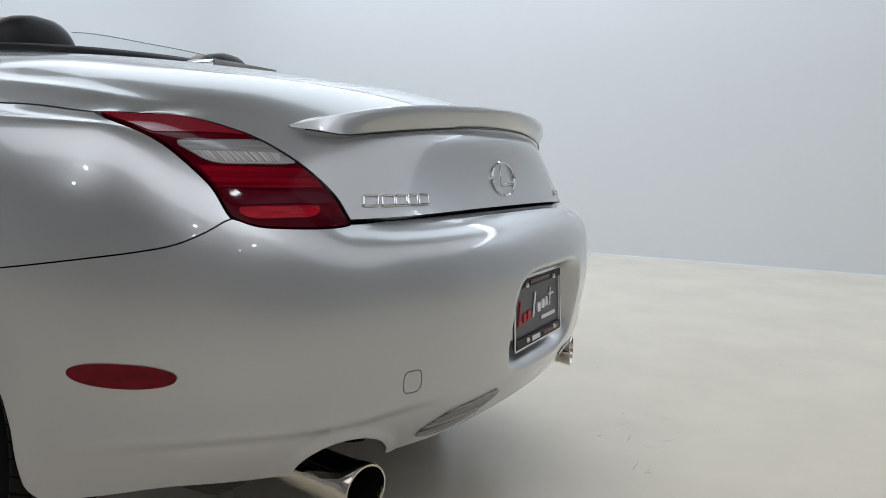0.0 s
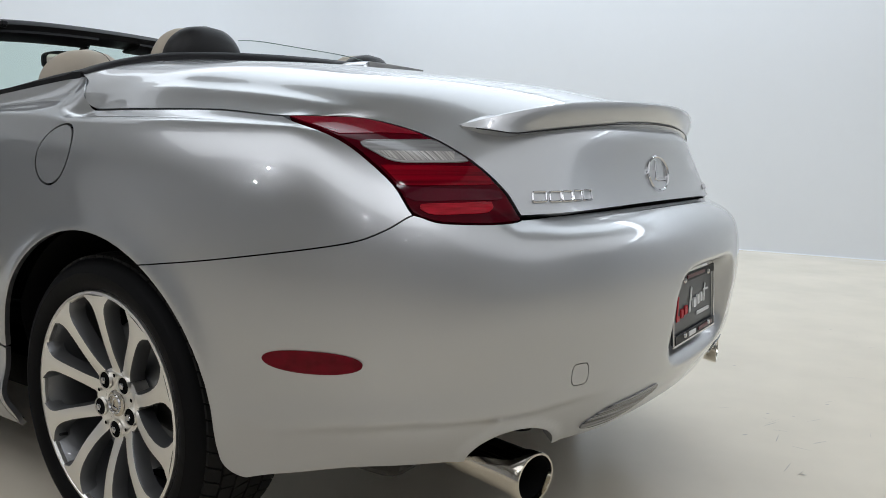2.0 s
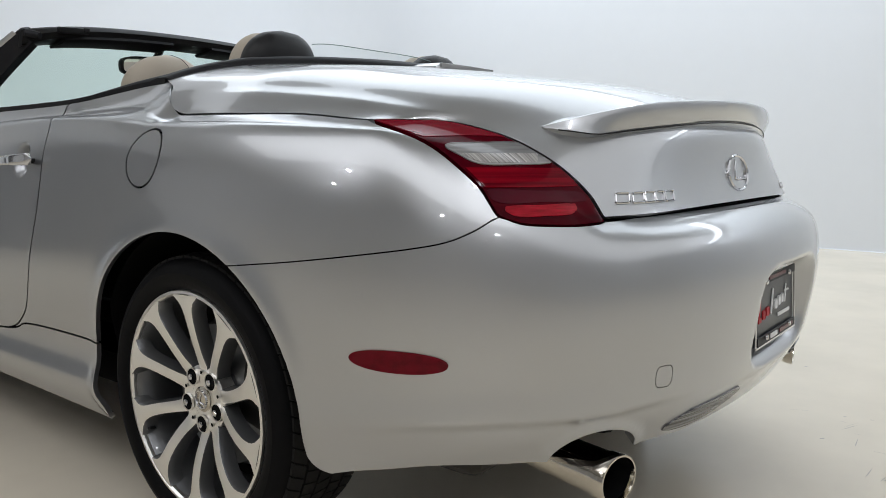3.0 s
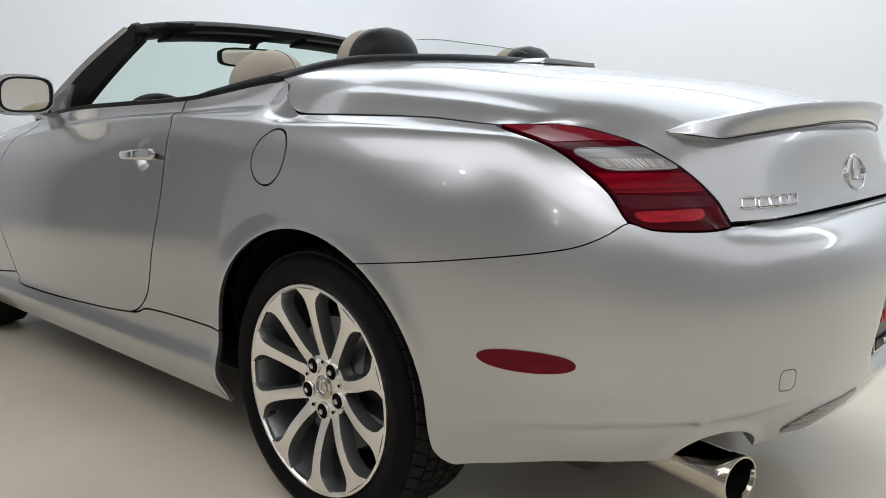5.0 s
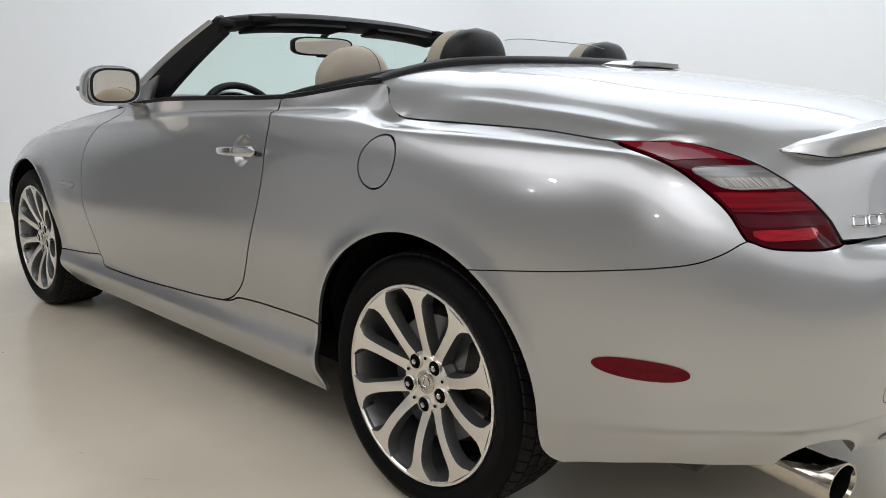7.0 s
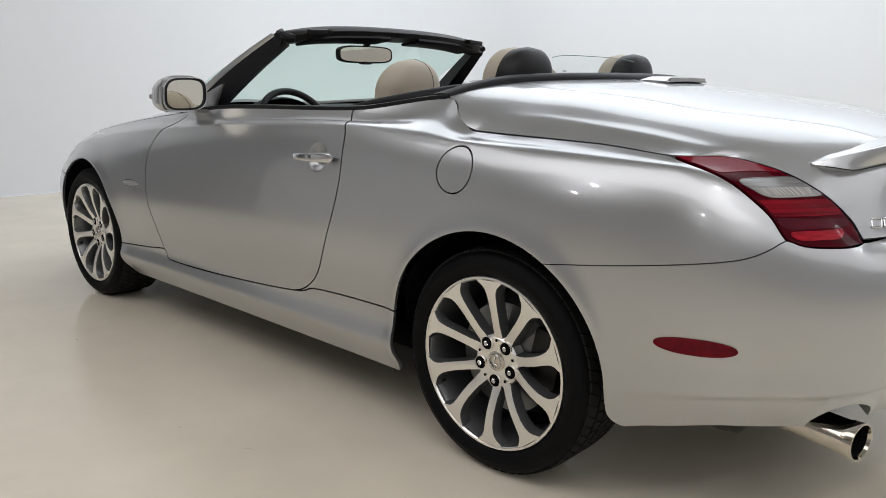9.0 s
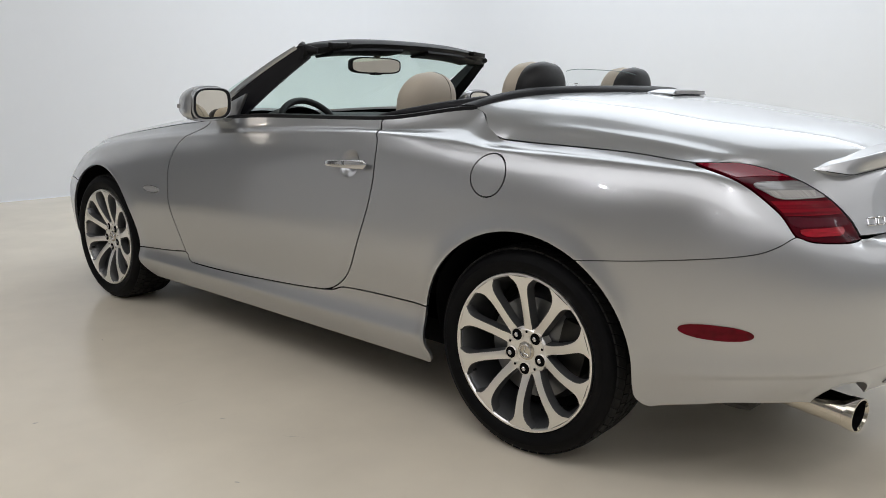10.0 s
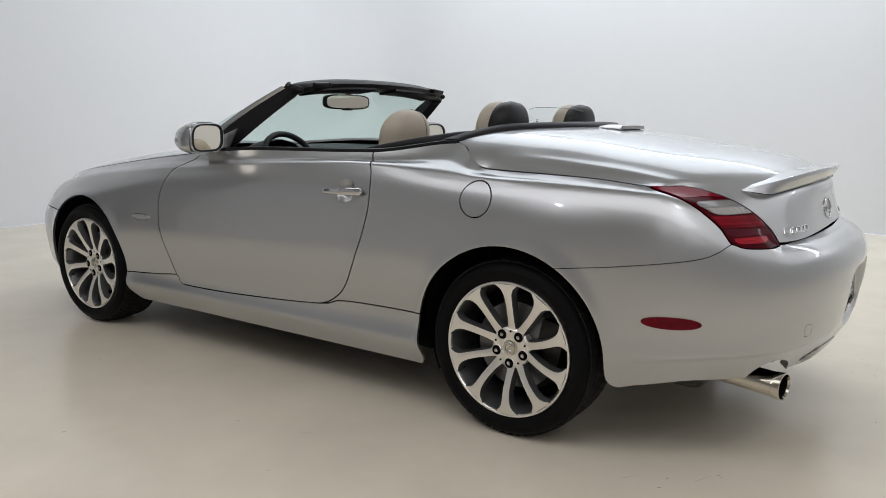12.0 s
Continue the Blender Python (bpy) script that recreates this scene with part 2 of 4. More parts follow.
# ---- materials ----
def material(name, base=(0.8, 0.8, 0.8), rough=0.5, metal=0.0, coat=0.0, grain=0.0, size=40.0, bump=0.0, wear=0.0, wear_size=3.0, spec=0.5):
    """A surface with fine grain, broad wear and relief; sizes are repeats per metre."""
    m = bpy.data.materials.new(name)
    m.use_nodes = True
    nodes, links = m.node_tree.nodes, m.node_tree.links
    b = nodes["Principled BSDF"]
    b.inputs["Base Color"].default_value = (*base, 1)
    b.inputs["Roughness"].default_value, b.inputs["Metallic"].default_value = rough, metal
    b.inputs["Coat Weight"].default_value, b.inputs["Coat Roughness"].default_value = coat, 0.008
    b.inputs["Coat IOR"].default_value = 1.55
    b.inputs["Specular IOR Level"].default_value = spec
    co = nodes.new("ShaderNodeTexCoord")
    if grain or wear:
        fine, broad = nodes.new("ShaderNodeTexNoise"), nodes.new("ShaderNodeTexNoise")
        fine.inputs["Scale"].default_value, fine.inputs["Detail"].default_value = size, 6
        broad.inputs["Scale"].default_value, broad.inputs["Detail"].default_value = wear_size, 4
        links.new(co.outputs["Object"], fine.inputs["Vector"])
        links.new(co.outputs["Object"], broad.inputs["Vector"])
        a = nodes.new("ShaderNodeMath")
        a.operation, a.inputs[1].default_value, a.inputs[2].default_value = "MULTIPLY_ADD", grain, 1 - grain / 2
        links.new(fine.outputs[0], a.inputs[0])
        c = nodes.new("ShaderNodeMath")
        c.operation, c.inputs[1].default_value, c.inputs[2].default_value = "MULTIPLY_ADD", wear, 1 - wear / 2
        links.new(broad.outputs[0], c.inputs[0])
        both = nodes.new("ShaderNodeMath")
        both.operation = "MULTIPLY"
        links.new(a.outputs[0], both.inputs[0])
        links.new(c.outputs[0], both.inputs[1])
        tint = nodes.new("ShaderNodeVectorMath")
        tint.operation = "SCALE"
        tint.inputs[0].default_value = base
        links.new(both.outputs[0], tint.inputs["Scale"])
        links.new(tint.outputs[0], b.inputs["Base Color"])
        r = nodes.new("ShaderNodeMath")
        r.operation, r.inputs[1].default_value, r.inputs[2].default_value = "MULTIPLY_ADD", wear * rough, rough * (1 - wear / 2)
        links.new(broad.outputs[0], r.inputs[0])
        links.new(r.outputs[0], b.inputs["Roughness"])
        if bump:
            n = nodes.new("ShaderNodeBump")
            n.inputs["Strength"].default_value, n.inputs["Distance"].default_value = 1.0, bump
            links.new(fine.outputs[0], n.inputs["Height"])
            links.new(n.outputs[0], b.inputs["Normal"])
    return m


def clear(name, colour, rough=0.0, alpha=0.15):
    """Thin tinted glass: partly see-through, with a mirror's gloss on top."""
    m = bpy.data.materials.new(name)
    m.use_nodes = True
    nodes, links = m.node_tree.nodes, m.node_tree.links
    nodes.remove(nodes["Principled BSDF"])
    see, gloss, mix, fres = (nodes.new("ShaderNodeBsdf" + k) for k in ("Transparent", "Glossy")), None, nodes.new("ShaderNodeMixShader"), nodes.new("ShaderNodeFresnel")
    see, gloss = see
    see.inputs[0].default_value = (*colour, 1)
    gloss.inputs["Roughness"].default_value = rough
    fres.inputs[0].default_value = 1.14
    links.new(fres.outputs[0], mix.inputs[0])
    links.new(see.outputs[0], mix.inputs[1])
    links.new(gloss.outputs[0], mix.inputs[2])
    links.new(mix.outputs[0], nodes["Material Output"].inputs[0])
    return m


PAINT = material("silver_paint", (0.475, 0.482, 0.492), 0.33, 0.92, 1.0, grain=0.10, size=900, wear=0.02)
PAINT.node_tree.nodes["Principled BSDF"].inputs["Coat IOR"].default_value = 1.65
HANDLEPAINT = material("bright_silver_paint", (0.62, 0.62, 0.63), 0.16, 1.0, 1.0, grain=0.05, size=900)
BLACK = material("black_plastic", (0.009, 0.009, 0.010), 0.45, grain=0.3, size=300, bump=0.0002, spec=0.25)
PAD = material("black_padding", (0.010, 0.010, 0.012), 0.5, grain=0.3, size=220, bump=0.0006, spec=0.25)
# Near-black for hidden structure, and for discs that paint shade in the wheels.
VOID = material("underbody_and_shade_black", (0.004, 0.004, 0.004), 0.9, spec=0.1)
RUBBER = material("tyre_rubber", (0.0045, 0.0045, 0.005), 0.6, grain=0.35, size=120, bump=0.0004, wear=0.25, wear_size=6, spec=0.10)
TREAD = material("tread_rubber", (0.016, 0.0155, 0.015), 0.75, grain=0.4, size=160, wear=0.3, wear_size=9, spec=0.15)
MACHINED = material("machined_alloy", (0.90, 0.88, 0.84), 0.34, 1.0, 0.5, grain=0.08, size=600)
WHEELGREY = material("wheel_grey", (0.17, 0.172, 0.175), 0.38, 0.75, 0.6, grain=0.1, size=500)
CHROME = material("chrome", (0.60, 0.60, 0.61), 0.07, 1.0)
STEEL = material("polished_steel", (0.60, 0.56, 0.49), 0.10, 1.0, grain=0.15, size=200)
IRON = material("brake_iron", (0.05, 0.048, 0.045), 0.5, 0.9, grain=0.3, size=120)
BEIGE = material("beige_leather", (0.52, 0.455, 0.365), 0.55, grain=0.12, size=420, bump=0.0006, wear=0.06)
BLACKLEATHER = material("black_leather", (0.012, 0.012, 0.013), 0.42, grain=0.2, size=420, bump=0.0006, spec=0.3)
def streaked(name, dark, bright, scale, rough=0.05, spec=0.3, low=.35, high=.65):
    """A moulded lens: streaks of two colours, stretched by scale (repeats per metre along x, y, z)."""
    m = material(name, dark, rough, spec=spec)
    nodes, links = m.node_tree.nodes, m.node_tree.links
    co, place, noise, ramp = (nodes.new("ShaderNode" + k) for k in ("TexCoord", "Mapping", "TexNoise", "ValToRGB"))
    place.inputs["Scale"].default_value = scale
    noise.inputs["Scale"].default_value, noise.inputs["Detail"].default_value = 1.0, 3
    ramp.color_ramp.elements[0].position, ramp.color_ramp.elements[1].position = low, high
    ramp.color_ramp.elements[0].color, ramp.color_ramp.elements[1].color = (*dark, 1), (*bright, 1)
    links.new(co.outputs["Object"], place.inputs["Vector"])
    links.new(place.outputs[0], noise.inputs["Vector"])
    links.new(noise.outputs[0], ramp.inputs[0])
    links.new(ramp.outputs[0], nodes["Principled BSDF"].inputs["Base Color"])
    return m


RED = material("red_lens", (0.20, 0.003, 0.014), 0.05, 0.0, 0.3, grain=0.15, size=30, spec=0.12)
MARKER = streaked("marker_red", (.105, .0012, .006), (.15, .002, .010), (40, 40, 60), spec=.15)
REDDEEP = streaked("dark_red_lens", (0.045, 0.0006, 0.004), (0.085, 0.001, 0.006), (3, 3, 45), spec=0.05)
REDBAND = streaked("streaked_red_lens", (0.05, 0.0006, 0.004), (0.24, 0.002, 0.010), (2.5, 2.5, 120), spec=0.08)
REDMILK = streaked("milky_red_lens", (0.055, 0.0015, 0.007), (0.085, 0.003, 0.011), (5, 5, 30), spec=0.12)
REDBRIGHT = streaked("bright_red_reflector", (0.26, 0.003, 0.010), (0.42, 0.005, 0.018), (30, 30, 260), spec=0.16)
CLEARLENS = streaked("clear_lens", (0.16, 0.16, 0.163), (0.42, 0.415, 0.41), (4, 4, 60), 0.08, 0.5)
SMOKED = streaked("smoked_ribbed_lens", (0.05, 0.05, 0.052), (0.34, 0.335, 0.33), (3, 3, 420), 0.12, 0.4)
RIBLENS = streaked("ribbed_clear_lens", (0.20, 0.19, 0.185), (0.60, 0.58, 0.55), (240, 0, 0), 0.12, 0.4)
MIRROR = material("mirror_glass", (0.80, 0.75, 0.66), 0.01, 1.0)
GLASS = clear("windscreen_glass", (0.74, 0.87, 0.82))
PLEXI = clear("deflector_glass", (0.93, 0.95, 0.95))
WALLPAINT = material("white_cyclorama_paint", (0.81, 0.83, 0.86), 0.75, grain=0.02, size=8, wear=0.04, wear_size=0.6)
FLOOR = material("cream_epoxy", (0.78, 0.705, 0.575), 0.20, grain=0.06, size=9, wear=0.24, wear_size=2.0, spec=0.30)
GREYWALL = material("grey_wall_paint", (0.58, 0.585, 0.59), 0.8, grain=0.05, size=12, wear=0.1, wear_size=0.8)
PALEWALL = material("pale_wall_paint", (0.52, 0.53, 0.54), 0.8, grain=0.05, size=12, wear=0.1, wear_size=0.8)
CURTAIN = material("grey_curtain", (0.13, 0.13, 0.135), 0.85, grain=0.15, size=90, wear=0.15, wear_size=1.2)
CEILING = material("ceiling_paint", (0.42, 0.425, 0.43), 0.9)


# ---- mesh helpers ----
def link_mesh(name, me, mats, parent=None, label=""):
    for m in mats if isinstance(mats, (list, tuple)) else (mats,):
        me.materials.append(m)
    ob = new(name, me)
    if parent:
        ob.parent = parent
    if label:
        ob["label"] = label
    return ob


def part(name, bm, mats, parent=None, label="", smooth=35):
    bmesh.ops.recalc_face_normals(bm, faces=bm.faces)
    me = bpy.data.meshes.new(name)
    bm.to_mesh(me)
    bm.free()
    if smooth:
        me.shade_smooth()
        me.set_sharp_from_angle(angle=radians(smooth))
    return link_mesh(name, me, mats, parent, label)


def raw(verts, faces):
    bm = bmesh.new()
    vs = [bm.verts.new(v) for v in verts]
    for f in faces:
        if len(set(f)) > 2:
            bm.faces.new([vs[k] for k in f])
    return bm


def loft(rings, closed=True, caps=True):
    """A skin through rings of equally many points."""
    n = len(rings[0])
    verts = [p for r in rings for p in r]
    faces = []
    for i in range(len(rings) - 1):
        for j in range(n if closed else n - 1):
            k = (j + 1) % n
            faces.append((i * n + j, i * n + k, (i + 1) * n + k, (i + 1) * n + j))
    if caps and closed:
        faces += [tuple(range(n))[::-1], tuple((len(rings) - 1) * n + j for j in range(n))]
    return raw(verts, faces)


def lathe(profile, steps=64, at=(0, 0, 0)):
    """A ring about the x axis from (radius, x) pairs."""
    rings = []
    for k in range(steps):
        c, s = math.cos(2 * math.pi * k / steps), math.sin(2 * math.pi * k / steps)
        rings.append([(at[0] + x, at[1] + r * c, at[2] + r * s) for r, x in profile])
    rings.append(rings[0])
    n = len(profile)
    verts = [p for r in rings[:-1] for p in r]
    faces = [(i * n + j, i * n + j + 1, ((i + 1) % steps) * n + j + 1, ((i + 1) % steps) * n + j) for i in range(steps) for j in range(n - 1)]
    return raw(verts, faces)


def tube(path, radius, sides=10, flat=1.0):
    """A round bar along a path; radius may be a list."""
    path = [Vector(p) for p in path]
    rings = []
    up = Vector((0, 0, 1))
    for k, p in enumerate(path):
        d = (path[min(k + 1, len(path) - 1)] - path[max(k - 1, 0)]).normalized()
        a = d.cross(up)
        a = a.normalized() if a.length > 1e-4 else Vector((1, 0, 0))
        b = a.cross(d)
        r = radius[k] if isinstance(radius, (list, tuple)) else radius
        rings.append([p + a * (r * math.cos(2 * math.pi * j / sides)) + b * (r * flat * math.sin(2 * math.pi * j / sides)) for j in range(sides)])
    return loft(rings)


def box(sx, sy, sz, m=Matrix(), bevel=0.004, segs=2):
    bm = bmesh.new()
    bmesh.ops.create_cube(bm, size=1, matrix=m @ Matrix.Diagonal((sx, sy, sz, 1)))
    if bevel:
        bmesh.ops.bevel(bm, geom=bm.edges[:], offset=bevel, segments=segs, affect="EDGES", profile=0.6)
    return bm


def joined(*bms):
    out = bmesh.new()
    for b in bms:
        me = bpy.data.meshes.new("scrap")
        b.to_mesh(me)
        b.free()
        out.from_mesh(me)
        bpy.data.meshes.remove(me)
    return out


def mirrored(bm):
    """The same on the other side of the car."""
    for v in bm.verts:
        v.co.x = -v.co.x
    bmesh.ops.reverse_faces(bm, faces=bm.faces[:])
    return bm


# ---- cut panels ----
def normals_of(grid):
    n = np.cross(np.gradient(grid, axis=0), np.gradient(grid, axis=1))
    return n / np.maximum(np.linalg.norm(n, axis=-1, keepdims=True), 1e-9)


def rounded(points, steps=8, closed=True):
    """A smooth closed line through points."""
    p = np.array(points, float)
    n = len(p)
    out = []
    for k in range(n if closed else n - 1):
        a, b, c, d = (p[(k - 1) % n], p[k], p[(k + 1) % n], p[(k + 2) % n]) if closed else (p[max(k - 1, 0)], p[k], p[k + 1], p[min(k + 2, n - 1)])
        for t in np.arange(steps) / steps:
            out.append(0.5 * (2 * b + (c - a) * t + (2 * a - 5 * b + 4 * c - d) * t**2 + (3 * b - a - 3 * c + d) * t**3))
    if not closed:
        out.append(p[-1])
    return np.array(out)


def field(points, poly):
    """Signed distance of points (n, 2) from a closed polygon: negative inside."""
    a, b = poly, np.roll(poly, -1, axis=0)
    best = np.full(len(points), 1e9)
    inside = np.zeros(len(points), bool)
    for p, q in zip(a, b):
        d = q - p
        t = np.clip(((points - p) @ d) / max(d @ d, 1e-12), 0, 1)
        best = np.minimum(best, np.linalg.norm(points - p - t[:, None] * d, axis=1))
        if p[1] != q[1]:
            hit = (p[1] > points[:, 1]) != (q[1] > points[:, 1])
            inside ^= hit & (points[:, 0] < (q[0] - p[0]) * (points[:, 1] - p[1]) / (q[1] - p[1]) + p[0])
    return np.where(inside, -best, best)


def panel(name, grid, norms, fields, mats, parent, label="", both=False, side=-1, depth=0.012, lift=0.0):
    """The piece of a surface grid on which all fields are positive, with an edge folded inwards.
    both: the mirror half joins it; side=+1: the mirror half alone."""
    ni, nj = grid.shape[:2]
    vals = np.stack([f.reshape(ni, nj) for f in fields], -1) if fields else np.ones((ni, nj, 1))
    corner = np.stack([vals[:-1, :-1], vals[1:, :-1], vals[1:, 1:], vals[:-1, 1:]], 2)
    some = (corner.max(2) > 0).all(-1)
    allin = (corner.min(2) > 0).all(-1)
    data = np.concatenate([grid + norms * lift, norms, vals], -1)
    verts, norm, index, faces = [], [], {}, []

    def vert(d):
        key = tuple(np.round(d[:3], 5))
        if key not in index:
            index[key] = len(verts)
            verts.append(d[:3])
            norm.append(d[3:6])
        return index[key]

    for i, j in np.argwhere(some):
        poly = [data[i, j], data[i + 1, j], data[i + 1, j + 1], data[i, j + 1]]
        if not allin[i, j]:
            for c in range(6, data.shape[-1]):
                cut = []
                for k in range(len(poly)):
                    p, q = poly[k], poly[(k + 1) % len(poly)]
                    if p[c] > 0:
                        cut.append(p)
                    if (p[c] > 0) != (q[c] > 0):
                        cut.append(p + (q - p) * (p[c] / (p[c] - q[c])))
                poly = cut
                if len(poly) < 3:
                    break
        if len(poly) >= 3:
            f = []
            for d in poly:
                k = vert(d)
                if k not in f:
                    f.append(k)
            if len(f) > 2:
                faces.append(f)
    verts, norm = np.array(verts), np.array(norm)
    turn = [np.dot(np.cross(verts[f[1]] - verts[f[0]], verts[f[2]] - verts[f[1]]), norm[f[0]]) for f in faces[::97]]
    if sum(turn) < 0:
        faces = [f[::-1] for f in faces]
    # The folded edge.
    count = {}
    for f in faces:
        for p, q in zip(f, f[1:] + f[:1]):
            count[(p, q)] = count.get((p, q), 0) + 1
    edge = [(p, q) for (p, q) in count if (q, p) not in count and not (both and abs(verts[p][0]) < 1e-4 and abs(verts[q][0]) < 1e-4)]
    fold_v, fold_f, fold_n = [], [], []
    if depth:
        for p, q in edge:
            a, b = verts[p], verts[q]
            n = (norm[p] + norm[q]) / 2
            face_n = np.cross(n, b - a)
            face_n = -face_n / max(np.linalg.norm(face_n), 1e-9)
            k = len(verts) + len(fold_v)
            fold_v += [a, b, b - norm[q] * depth, a - norm[p] * depth]
            fold_n += [face_n] * 4
            fold_f.append([k, k + 3, k + 2, k + 1])
    v = np.concatenate([verts, np.array(fold_v).reshape(-1, 3)])
    n = np.concatenate([norm, np.array(fold_n).reshape(-1, 3)])
    f = faces + fold_f
    flip = np.array([-1, 1, 1])
    if both:
        m = len(v)
        v, n, f = np.concatenate([v, v * flip]), np.concatenate([n, n * flip]), f + [[k + m for k in reversed(p)] for p in f]
    elif side > 0:
        v, n, f = v * flip, n * flip, [list(reversed(p)) for p in f]
    me = bpy.data.meshes.new(name)
    me.from_pydata(v.tolist(), [], f)
    me.shade_smooth()
    me.normals_split_custom_set_from_vertices(n.tolist())
    return link_mesh(name, me, mats, parent, label)


def outward(grid):
    n = normals_of(grid)
    centre = np.array([0, 1.0, 0.45])
    if ((grid - centre) * n).sum(-1).mean() < 0:
        n = -n
    return n


SIDE_N, LID_N, HOOD_N = outward(SIDE), outward(LID), outward(HOOD)
FLAT = np.stack([np.broadcast_to(SIDE_RUN[:, None], SIDE.shape[:2]), SIDE[..., 2]], -1).reshape(-1, 2)
ALONG = 1.597  # run = y + ALONG on the flank


def flank(points):
    """Polygon points given as (y, z) on the flank, as (run, z)."""
    return [(y + ALONG, z) for y, z in points]


def arch(y, r, lean, ahead):
    """A wheel opening: a half circle on two straight edges that lean outwards towards the ground, behind and ahead of the wheel."""
    top = [(y + ALONG + r * math.cos(a), 0.33 + r * 0.99 * math.sin(a)) for a in np.linspace(0, math.pi, 48)]
    return np.array(top + [(y + ALONG - r - lean * .25, .20), (y + ALONG - r - lean, -.2), (y + ALONG + r + ahead, -.2), (y + ALONG + r + ahead * .6, .12), (y + ALONG + r + ahead * .25, .20), (y + ALONG + r + ahead * .07, .265)])


GAP = 0.0027
arches = np.minimum(field(FLAT, arch(0.010, 0.377, 0.06, -.15)), field(FLAT, arch(2.626, 0.375, 0.06, .06)))
door_low = [(0.911, .361), (1.113, .344), (1.488, .325), (1.78, .321), (1.835, .332)]
door_line = rounded(flank([(0.72, 1.08), (0.695, .99), (0.655, .93), (0.638, .86), (0.638, .78), (0.674, .647), (0.745, .481), (0.812, .405)] + door_low
                          + [(1.862, .367), (1.907, .473), (1.953, .597), (1.966, .704), (1.955, .789), (1.925, .864), (1.85, .905), (1.79, .945), (1.75, 1.08)]), 6)
door_f = field(FLAT, door_line)
fuel_line = np.array([(0.146 + ALONG + 0.064 * math.cos(a), 0.856 + 0.064 * math.sin(a)) for a in np.linspace(0, 2 * math.pi, 48, endpoint=False)])
fuel_f = field(FLAT, fuel_line)
seam = [(1.50, .641), (1.43, .648), (1.26, .669), (1.085, .695), (.99, .710), (.935, .722), (.89, .741), (.850, .763)]
lamp_low = [(.826, .756), (.794, .7495), (.72, .7465), (.67, .7462), (.645, .7468), (.632, .7485), (.627, .754)]
lamp_out = [(1.135, .9335), (1.085, .919), (1.010, .895), (.951, .865), (.889, .818), (.863, .783), (.850, .765)]
lamp_line = np.array(list(rounded(lamp_out + lamp_low, 6, False)) + [(.624, .77), (.624, 1.05), (1.135, 1.05)])
lamp_f = field(FLAT, lamp_line)
bumper_line = np.array(list(rounded(seam + lamp_low, 6, False)) + [(.624, .77), (.624, .82), (-.2, .82), (-.2, -.2), (1.50, -.2)])
bumper_f = field(FLAT, bumper_line)
sill_line = np.array(list(rounded(flank([(0.2, .401), (0.37, .401), (0.541, .400), (0.70, .396), (0.805, .388), (0.85, .372)] + door_low + [(1.859, .362), (2.0, .349), (2.23, .333), (2.45, .33)]), 6, False))
                     + flank([(2.45, -.2), (0.2, -.2)]))
sill_f = field(FLAT, sill_line)
nose_f = field(FLAT, np.array(flank([(2.85, .600), (3.2, .605), (3.4, .64), (3.4, 1.0), (6, 1.0), (6, -.2), (2.62, -.2), (2.62, .5)])))


def oval(run, z, rx, rz, power=2.0):
    """A field like the others for a superellipse: negative inside, roughly in metres."""
    far = (np.abs((FLAT[:, 0] - run) / rx)**power + np.abs((FLAT[:, 1] - z) / rz)**power)**(1 / power)
    return (far - 1) * min(rx, rz)


cup_f = oval(.765 + ALONG, .846, .052, .050, 2.2)
tow_f = oval(.521, .470, .0205, .0205, 5)
notch_f = oval(.642, .309, .106, .071)
rear_half = 3.0 - FLAT[:, 0]
bottom = FLAT[:, 1] - np.repeat(SIDE[:, 0, 2], SIDE.shape[1]) + .003
ROUND = .058
corner_f = ROUND - np.hypot(np.maximum(ROUND - arches, 0), np.maximum(ROUND - bottom, 0))
sill_end = .075 - np.hypot(np.maximum(.075 - arches, 0), np.maximum(.075 - bottom, 0))

# ---- the car ----
car = tagged(new("convertible_car"), "silver two-door convertible car with its roof folded down", "car")
SIDE_PANELS = dict(grid=SIDE, norms=SIDE_N, mats=PAINT, parent=car)
panel("rear_bumper", fields=[-bumper_f - GAP * .5, arches, corner_f, tow_f - GAP * .3, notch_f], both=True, depth=.03, label="smooth painted silver rear bumper", **SIDE_PANELS)
panel("tow_cover", fields=[-tow_f - GAP * .3], label="small square tow-eye cover", **SIDE_PANELS)
panel("front_bumper", fields=[-nose_f - GAP, arches], both=True, **SIDE_PANELS)
for s in (-1, 1):
    panel("quarter_panel", fields=[rear_half, bumper_f - GAP * .5, lamp_f - GAP, door_f - GAP, sill_f - GAP, arches] + ([fuel_f - GAP] if s < 0 else []), side=s, **SIDE_PANELS)
    panel("door", fields=[-door_f - GAP, sill_f - GAP, cup_f], side=s, label="painted silver door, closed, window lowered", **SIDE_PANELS)
    panel("sill", fields=[-sill_f - GAP, arches, sill_end], side=s, **SIDE_PANELS)
    panel("fender", fields=[-rear_half, door_f - GAP, sill_f - GAP, nose_f - GAP, arches], side=s, **SIDE_PANELS)
    if s < 0:
        panel("fuel_flap", fields=[-fuel_f - GAP * .7], side=s, label="round painted fuel flap", **SIDE_PANELS)
lid_t, lid_w = np.repeat(LID_T, len(LID_W)), np.tile(LID_W, len(LID_T))
lid_f = tame([0, .035, .07, .098, .115, .45, .56, 1], [.876, .905, .958, .988, .9967, .9967, .989, .989])(lid_t)[:, 0] - lid_w
panel("boot_lid", LID, LID_N, [lid_f, LID[..., 2].ravel() - .757 + .022 * LID[..., 0].ravel()**2 - .008], PAINT, car, "smooth silver boot lid and roof cover", both=True)
